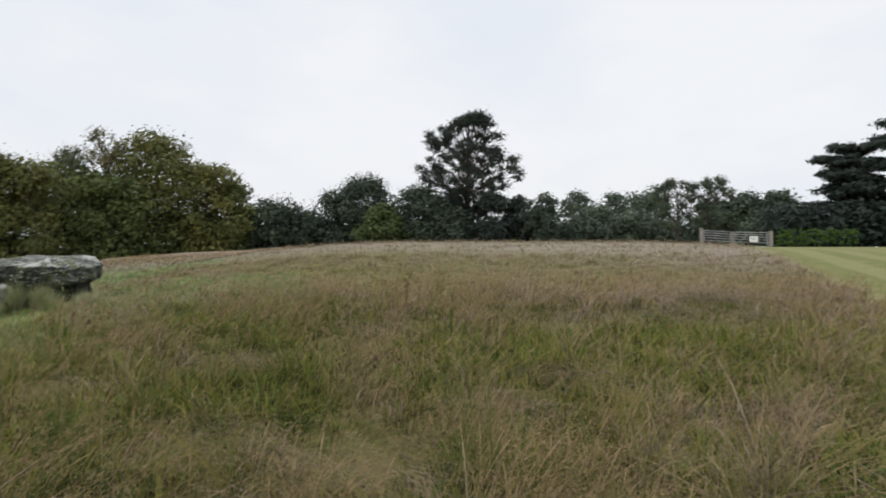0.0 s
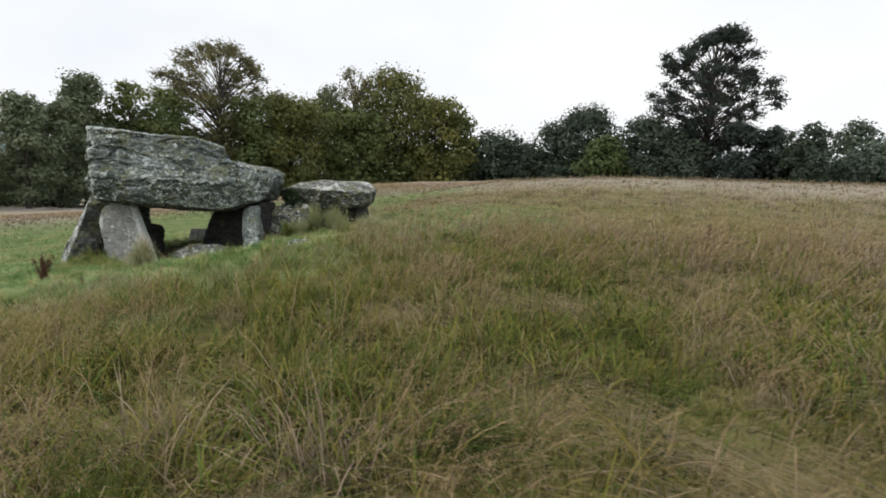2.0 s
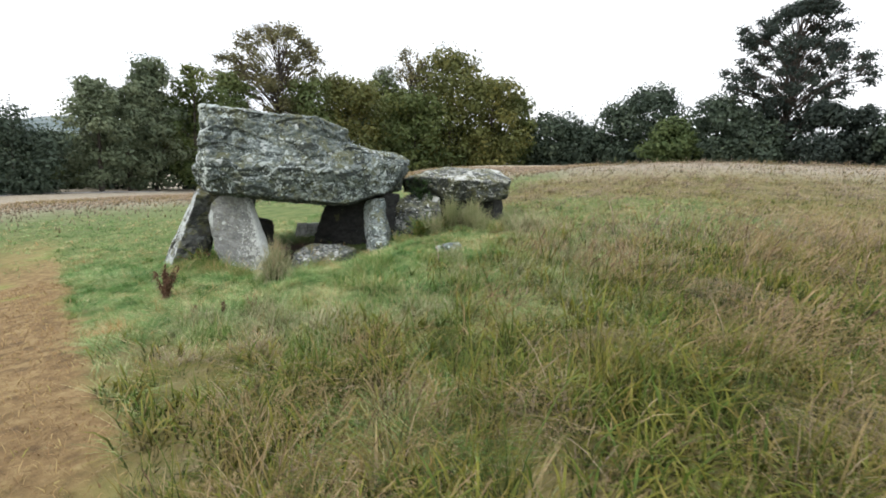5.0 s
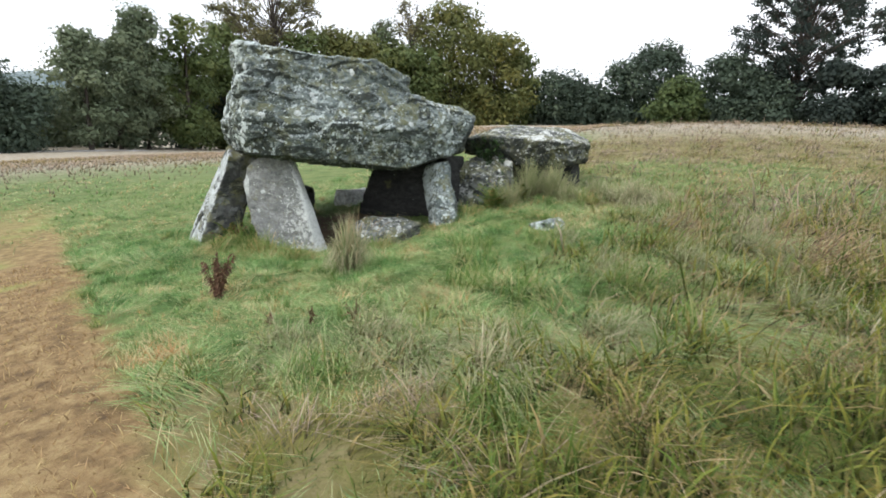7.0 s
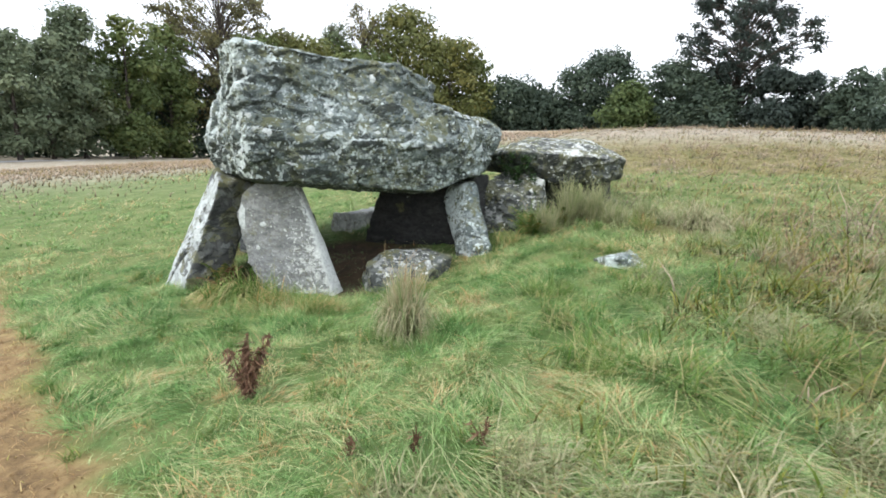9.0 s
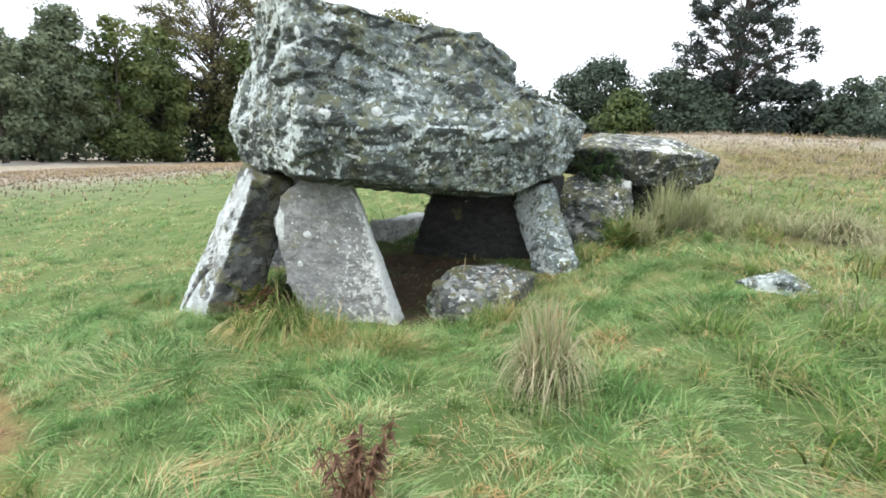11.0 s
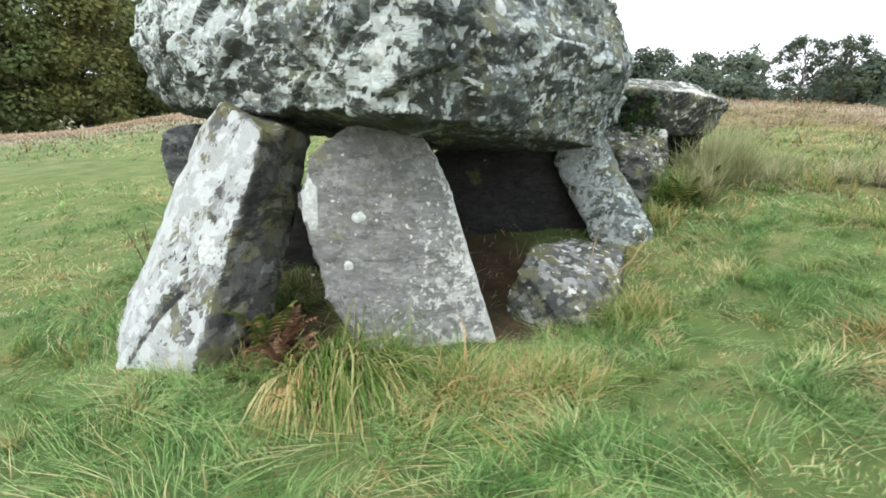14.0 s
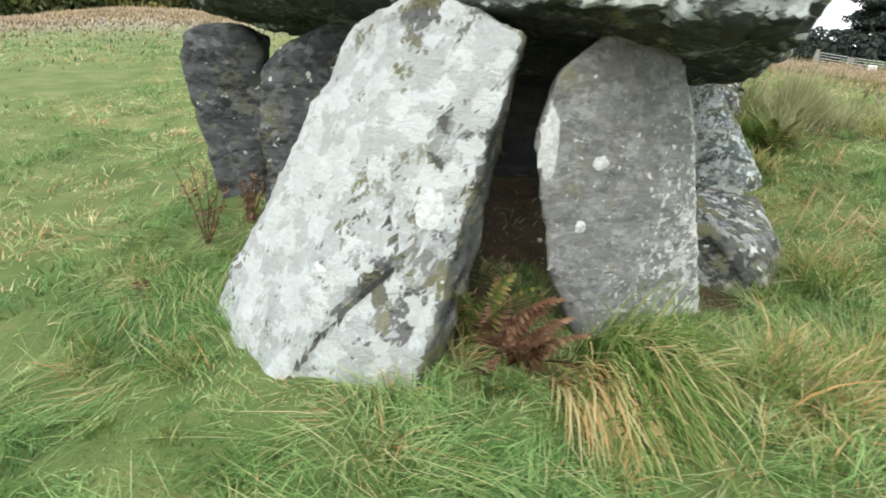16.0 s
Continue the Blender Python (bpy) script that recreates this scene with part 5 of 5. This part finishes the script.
# tufts that stand proud of the turf, each a small fountain of blades
tx, ty = scatter(rng, -13.5, -4.6, 3.2, 11.5, 10.0, lambda a, b: zone_turf(a, b) * (1 - zone_mown(a, b)) * clear_of_stones(a, b))
each = 48
n = len(tx) * each
a, r = rng.uniform(0, 2 * math.pi, n), np.sqrt(rng.uniform(0, 1, n)) * 0.05
x, y = np.repeat(tx, each) + np.cos(a) * r, np.repeat(ty, each) + np.sin(a) * r
lay = np.repeat(np.stack([wave(tx, ty, 0.9, 43) - 0.4, wave(tx, ty, 0.9, 44) - 0.7], 1), each, 0) * 1.2
sp, wd, sd = blades(rng, np.stack([x, y, land(x, y) - 0.01], 1), np.repeat(rng.uniform(0.10, 0.23, len(tx)), each) * rng.uniform(0.5, 1.1, n), rng.uniform(0.0025, 0.0055, n), rng.uniform(0.3, 1.1, n), lay, None, levels=3, droop=0.5)
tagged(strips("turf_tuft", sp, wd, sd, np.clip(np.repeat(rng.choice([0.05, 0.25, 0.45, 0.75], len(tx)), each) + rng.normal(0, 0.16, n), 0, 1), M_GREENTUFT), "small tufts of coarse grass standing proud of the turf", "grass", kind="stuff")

# cut hay and stubble on the mown strip
x, y = scatter(rng, -14.0, 1.5, -2.4, 6.6, 500, lambda a, b: np.clip(zone_mown(a, b) * smooth(edge_side(a, b), -2.6, -1.6), 0, 1))
n = len(x)
brown = zone_hay(x, y)
sp, wd, sd = blades(rng, np.stack([x, y, land(x, y) - 0.004], 1), rng.uniform(0.025, 0.075, n), rng.uniform(0.004, 0.009, n), rng.uniform(0.5, 1.3, n), WIND * 0.4, None, levels=3)
tagged(strips("cut_hay", sp, wd, sd, np.where(rng.uniform(0, 1, n) < 0.25 + 0.7 * brown, rng.uniform(0, 0.7, n), rng.uniform(0.75, 1.0, n)), M_HAY), "brown cut hay and stubble on the mown strip", "hay", kind="stuff")

x, y = scatter(rng, -24.0, -2.0, -4.0, 9.0, 170, lambda a, b: smooth(-edge_side(a, b), 1.2, 1.8) * smooth(edge_side(a, b), -7, -5))
n = len(x)
sp, wd, sd = blades(rng, np.stack([x, y, land(x, y) - 0.004], 1), rng.uniform(0.03, 0.08, n), rng.uniform(0.008, 0.015, n), rng.uniform(0.3, 1.1, n), WIND * 0.4, None, levels=2)
tagged(strips("mown_grass", sp, wd, sd, rng.uniform(0.3, 1.0, n), M_TURF), "yellowing short mown grass beside the hay", "grass", kind="stuff")


# ---- single plants ----
def tussock(x, y, height, spread, n, material, label, seed, wind=(0.0, 0.0), tint=(0.2, 1.0), width=0.007, category="tussock", droop=0.45, upright=0.12, curl=1.7):
    rng = np.random.default_rng(seed)
    z = float(land(x, y)) - 0.02
    a, r = rng.uniform(0, 2 * math.pi, n), np.sqrt(rng.uniform(0, 1, n)) * spread * 0.35
    base = np.stack([np.cos(a) * r, np.sin(a) * r, np.zeros(n)], 1)
    h = height * rng.uniform(0.5, 1.1, n)
    sp, wd, sd = blades(rng, base, h, width * rng.uniform(0.6, 1.4, n), rng.uniform(upright, 1.2, n) * spread / height, np.array(wind), None, levels=5, curl=curl, droop=droop)
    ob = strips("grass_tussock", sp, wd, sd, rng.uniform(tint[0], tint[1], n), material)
    ob.location = (x, y, z)
    return tagged(ob, label, category, "grass tussocks round the stones")


tussock(-8.80, 6.28, 0.74, 0.30, 900, M_DRY, "large straw-coloured fountain of grass standing in the turf", 1, tint=(0.0, 0.9), width=0.0085, droop=2.3, upright=0.25, curl=1.25)
tussock(-8.82, 6.32, 0.66, 0.16, 170, M_DRY, "upright spire of dead stems in the large tussock", 2, tint=(0.3, 1.0), droop=0.5, upright=0.0)
tussock(-8.80, 6.25, 0.32, 0.42, 300, M_DRY, "green blades round the foot of the large tussock", 16, tint=(0.0, 0.5), droop=0.8, upright=0.4)
tussock(-11.16, 7.08, 0.74, 0.36, 420, M_GREENTUFT, "long drooping tussock, green with orange dead blades", 3, wind=(0.22, -0.75), tint=(0.0, 0.9), width=0.010, droop=1.3, curl=1.3)
tussock(-11.02, 7.00, 0.55, 0.42, 340, M_GREENTUFT, "drooping green tussock against the smooth slab", 18, wind=(0.55, -0.55), tint=(0.0, 0.85), width=0.009, droop=0.8)
tussock(-11.24, 6.80, 0.40, 0.40, 220, M_GREENTUFT, "low green tussock before the leaning slab", 19, wind=(-0.1, -0.4), tint=(0.0, 0.6), width=0.008, droop=0.6)
tussock(-11.34, 6.98, 0.58, 0.22, 320, M_GREENTUFT, "orange-brown drooping grass at the foot of the slab", 4, wind=(0.12, -0.9), tint=(0.68, 1.0), width=0.010, droop=1.3, curl=1.3)
tussock(-10.95, 7.15, 0.45, 0.40, 260, M_GREENTUFT, "green tussock against the foot of the smooth slab", 13, wind=(0.2, -0.6), tint=(0.0, 0.8), droop=0.5)
tussock(-10.55, 6.80, 0.42, 0.55, 480, M_GREENTUFT, "spreading green tussock below the smooth slab", 5, wind=(0.3, -0.3))
tussock(-10.10, 6.85, 0.40, 0.50, 420, M_GREENTUFT, "spreading green tussock below the smooth slab", 6, wind=(0.4, -0.2))
tussock(-6.8, 10.05, 0.45, 0.6, 420, M_DRY, "pale tussock on the bank by the small chamber", 7, wind=(0.3, -0.2), tint=(0.0, 0.7))
tussock(-7.2, 9.9, 0.36, 0.55, 360, M_GREENTUFT, "green tussock on the bank by the small chamber", 8, wind=(0.2, -0.2))
tussock(-6.55, 9.75, 0.62, 0.42, 640, M_DRY, "pale tussock drooping on the bank", 80, wind=(0.25, -0.2), tint=(0.1, 0.8), width=0.008, droop=1.7, curl=1.25)
tussock(-6.15, 9.95, 0.50, 0.42, 480, M_DRY, "pale tussock drooping on the bank", 81, wind=(0.35, -0.2), tint=(0.1, 0.8), width=0.008, droop=1.6, curl=1.25)
tussock(-7.55, 10.0, 0.52, 0.42, 460, M_DRY, "straw-coloured grass growing before the small chamber", 82, tint=(0.0, 0.55), width=0.008, droop=1.2)
tussock(-7.15, 10.35, 0.48, 0.5, 460, M_DRY, "straw-coloured grass growing before the small chamber", 83, tint=(0.0, 0.55), width=0.008, droop=1.2)
tussock(-8.15, 9.95, 0.80, 0.30, 420, M_DRY, "tall dry grass standing before the small chamber", 84, tint=(0.0, 0.55), width=0.008, droop=0.7)
tussock(-7.80, 10.12, 0.72, 0.32, 420, M_DRY, "tall dry grass standing before the small chamber", 85, tint=(0.0, 0.55), width=0.008, droop=0.7)
tussock(-8.62, 9.72, 0.50, 0.40, 360, M_GREENTUFT, "green tussock between the two chambers", 86, tint=(0.0, 0.5), width=0.008, droop=0.8)
tussock(-8.35, 9.75, 0.55, 0.5, 420, M_DRY, "straw-coloured grass growing before the small chamber", 9, tint=(0.0, 0.7))
tussock(-7.75, 10.3, 0.50, 0.6, 420, M_DRY, "straw-coloured grass growing before the small chamber", 10, tint=(0.1, 0.8))
tussock(-8.05, 10.55, 0.62, 0.6, 420, M_DRY, "straw-coloured grass hanging below the small capstone", 14, tint=(0.0, 0.6), droop=0.35)
tussock(-8.6, 10.0, 0.55, 0.5, 360, M_GREENTUFT, "green grass growing before the small chamber", 15, droop=0.35)
tussock(-8.8, 9.35, 0.34, 0.45, 320, M_GREENTUFT, "green tussock beside the short upright", 11)
tussock(-9.86, 7.70, 0.20, 0.42, 260, M_GREENTUFT, "low grass growing over the fallen block", 17, tint=(0.0, 0.75))
tussock(-9.55, 7.72, 0.30, 0.42, 300, M_GREENTUFT, "low grass growing over the fallen block", 40, tint=(0.0, 0.7), wind=(0.2, 0.1))
tussock(-9.42, 7.85, 0.34, 0.5, 420, M_GREENTUFT, "low grass growing over the fallen block", 12)
for k, (tx, ty) in enumerate(((-6.6, 5.0), (-7.3, 5.9), (-6.1, 6.4), (-5.6, 7.4), (-6.4, 4.3), (-7.1, 7.3), (-5.9, 8.6), (-7.9, 7.3))):
    tussock(tx, ty, 0.30 + 0.04 * (k % 3), 0.6, 380, M_DRY if k % 3 == 0 else M_GREENTUFT, "low windblown tussock in the rough turf", 20 + k, wind=(0.45, -0.25), tint=(0.0, 0.8))

for k, (tx, ty, h) in enumerate(((-7.95, 4.50, 0.40), (-7.50, 4.85, 0.46), (-7.05, 4.70, 0.42), (-6.35, 6.70, 0.46), (-5.75, 6.95, 0.50), (-5.30, 7.7, 0.48), (-6.1, 5.35, 0.44), (-6.45, 9.1, 0.40), (-7.0, 7.75, 0.30), (-5.0, 6.2, 0.5))):
    tussock(tx, ty, h, 0.5, 520, M_DRY, "pale straw tussock flopped over by the wind", 60 + k, wind=(0.75, -0.35), tint=(0.0, 0.65), width=0.006, droop=1.1, curl=1.25)
rng = np.random.default_rng(77)
for k in range(26):
    tx, ty = rng.uniform(-7.9, -3.6), rng.uniform(4.1, 9.6)
    if float(edge_side(tx, ty)) < 0.25:
        continue
    tussock(tx, ty, rng.uniform(0.26, 0.42), rng.uniform(0.45, 0.75), 260, (M_DRY, M_GREENTUFT, M_GREENTUFT)[k % 3], ("straw-coloured windblown tussock in the rough grass", "green windblown tussock in the rough grass", "brown-green windblown tussock in the rough grass")[k % 3], 100 + k, wind=(rng.uniform(0.4, 0.8), rng.uniform(-0.4, 0.0)), tint=(0.0, 0.85), droop=0.75)

# a few thin seed stalks arching over the fallen block
rng = np.random.default_rng(31)
n = 11
x, y = -9.72 + rng.normal(0, 0.10, n), 7.86 + rng.normal(0, 0.08, n)
sp, wd, sd = blades(rng, np.stack([x, y, land(x, y)], 1), rng.uniform(0.5, 0.85, n), np.full(n, 0.007), rng.uniform(0.1, 0.5, n), np.array([0.3, -0.2]), None, seed_head=True, droop=0.5)
tagged(strips("seed_stalk", sp, wd, sd, rng.uniform(0.1, 0.6, n), M_SEED), "thin pale seed stalks arching over the fallen block", "grass", kind="stuff")


def dead_dock(x, y, height, label, seed, stems=8, leafy=44):
    """A withered dock: a few stiff stems with ragged brown seed leaves."""
    rng = np.random.default_rng(seed)
    root = tagged(new("dead_dock"), label, "weed")
    root.location = (x, y, float(land(x, y)) - 0.02)
    for k in range(stems):
        a, lean = rng.uniform(0, 6.28), rng.uniform(0.02, 0.34)
        top = Vector((math.cos(a) * lean * height, math.sin(a) * lean * height, height * rng.uniform(0.6, 1.0)))
        tv, tf = tube([Vector((0, 0, 0)), top * 0.5 + Vector((0.01, 0, 0.02)), top], [0.005, 0.004, 0.002], 5)
        m = len(tv)
        stem = mesh_object("stem", tv, tf, M_WEED, root, attributes={"tint": np.full(m, 0.5), "up": np.linspace(0, 1, m)})
        n = leafy
        s = rng.uniform(0.15, 1.0, n)
        base = np.array([top[:]])[[0] * n] * s[:, None] + rng.normal(0, 0.008, (n, 3))
        sp, wd, sd = blades(rng, base, rng.uniform(0.03, 0.09, n), rng.uniform(0.008, 0.02, n), rng.uniform(0.4, 1.2, n), np.zeros(2), None, levels=3, lie=-0.6)
        tagged(strips("withered_foliage", sp, wd, sd, rng.uniform(0, 1, n), M_WEED, stem), kind="stuff")


dead_dock(-9.28, 5.08, 0.47, "withered red-brown dock standing in the turf", 1, 15, 60)
dead_dock(-8.05, 4.85, 0.16, "small withered dock low in the turf", 2, 4, 9)
dead_dock(-8.35, 4.75, 0.13, "small withered dock low in the turf", 3, 4, 9)
dead_dock(-7.75, 4.95, 0.20, "thin withered dock stems in the turf", 4, 4, 9)


dead_dock(-12.98, 8.45, 0.62, "thin dry dock stalks beside the rear upright", 5, 5, 16)
dead_dock(-12.80, 8.75, 0.40, "thin dry dock stalks beside the rear upright", 6, 6, 24)
dead_dock(-13.15, 7.95, 0.14, "small dark brown withered clump in the turf", 7, 7, 14)
dead_dock(1.95, 6.9, 0.72, "tall rust-brown dock spike standing in the meadow", 8, 2, 70)
dead_dock(-0.6, 8.2, 0.70, "tall rust-brown dock spike standing in the meadow", 9, 2, 70)


def fern(x, y, size, n, material, label, seed, lean=(0, 0)):
    """Fronds in a clump, each a stalk with paired leaflets."""
    rng = np.random.default_rng(seed)
    root = tagged(new("fern"), label, "fern")
    root.location = (x, y, float(land(x, y)) - 0.02)
    for k in range(n):
        a = rng.uniform(0, 6.28)
        out = Vector((math.cos(a) + lean[0], math.sin(a) + lean[1], 0)) * size * rng.uniform(0.15, 0.55)
        top = out + Vector((0, 0, size * rng.uniform(0.5, 0.95)))
        m = 26
        s = np.repeat(np.linspace(0.25, 1, m // 2), 2)
        p = np.array([(out * (q ** 1.5) + Vector((0, 0, top.z * (q - 0.25 * q ** 3)))) for q in s])
        sidev = np.array((-math.sin(a), math.cos(a), 0.0))
        sign_ = np.tile([1.0, -1.0], m // 2)
        reach = size * 0.24 * (1.15 - s)
        tipv = p + sidev[None] * (sign_ * reach)[:, None] + np.array(out)[None] * 0.12
        sp = np.stack([p, (p + tipv) / 2, tipv], 1)
        wd = np.stack([np.full(m, 0.04 * size), np.full(m, 0.035 * size), np.zeros(m)], 1)
        sd = np.tile(np.array([[math.cos(a) * 0.7, math.sin(a) * 0.7, 0.7]]), (m, 1))
        frond = strips("frond", sp, wd, sd, rng.uniform(0, 1, m), material, root)


fern(-8.55, 9.55, 0.55, 12, M_FERN, "green-brown bracken before the small chamber", 1)
fern(-8.2, 9.85, 0.45, 9, M_FERN, "green-brown bracken before the small chamber", 2)
fern(-11.62, 7.08, 0.16, 6, M_DEADFERN, "dead red-brown fern between the two slabs", 3, (0.0, -0.5))
fern(-11.56, 7.22, 0.50, 9, M_DEADFERN, "dead red-brown fern between the two slabs", 4, (0.0, -0.1))
fern(-11.68, 6.95, 0.18, 6, M_FERN, "small green fern at the foot of the leaning slab", 5, (0, -0.5))
fern(-11.48, 7.14, 0.42, 10, M_DEADFERN, "dead brown bracken collapsed between the two slabs", 7, (0.3, -0.5))
fern(-11.62, 7.30, 0.55, 8, M_FERN, "green-brown bracken standing between the two slabs", 8, (0.1, 0.0))


def ivy(x, y, z0, z1, dx, dy, n, label, seed):
    rng = np.random.default_rng(seed)
    root = tagged(new("ivy"), label, "ivy")
    h = rng.uniform(0, 1, 60)
    c = np.stack([x + dx * h + rng.normal(0, 0.07, 60), y + dy * h + rng.normal(0, 0.05, 60), z0 + (z1 - z0) * rng.uniform(0, 1, 60)], 1)
    leaf_cloud("leaves", rng, c, np.full(60, 0.09), np.full(60, n), 0.026, 0.4, M_IVY, root, 1.0, 0.1)


ivy(-10.85, 9.82, -0.15, 0.65, 0.2, -0.03, 22, "dark ivy on the edge of the back slab", 1)
ivy(-9.2, 10.22, 0.55, 1.18, 0.55, -0.12, 16, "dark ivy trailing over the small capstone", 2)
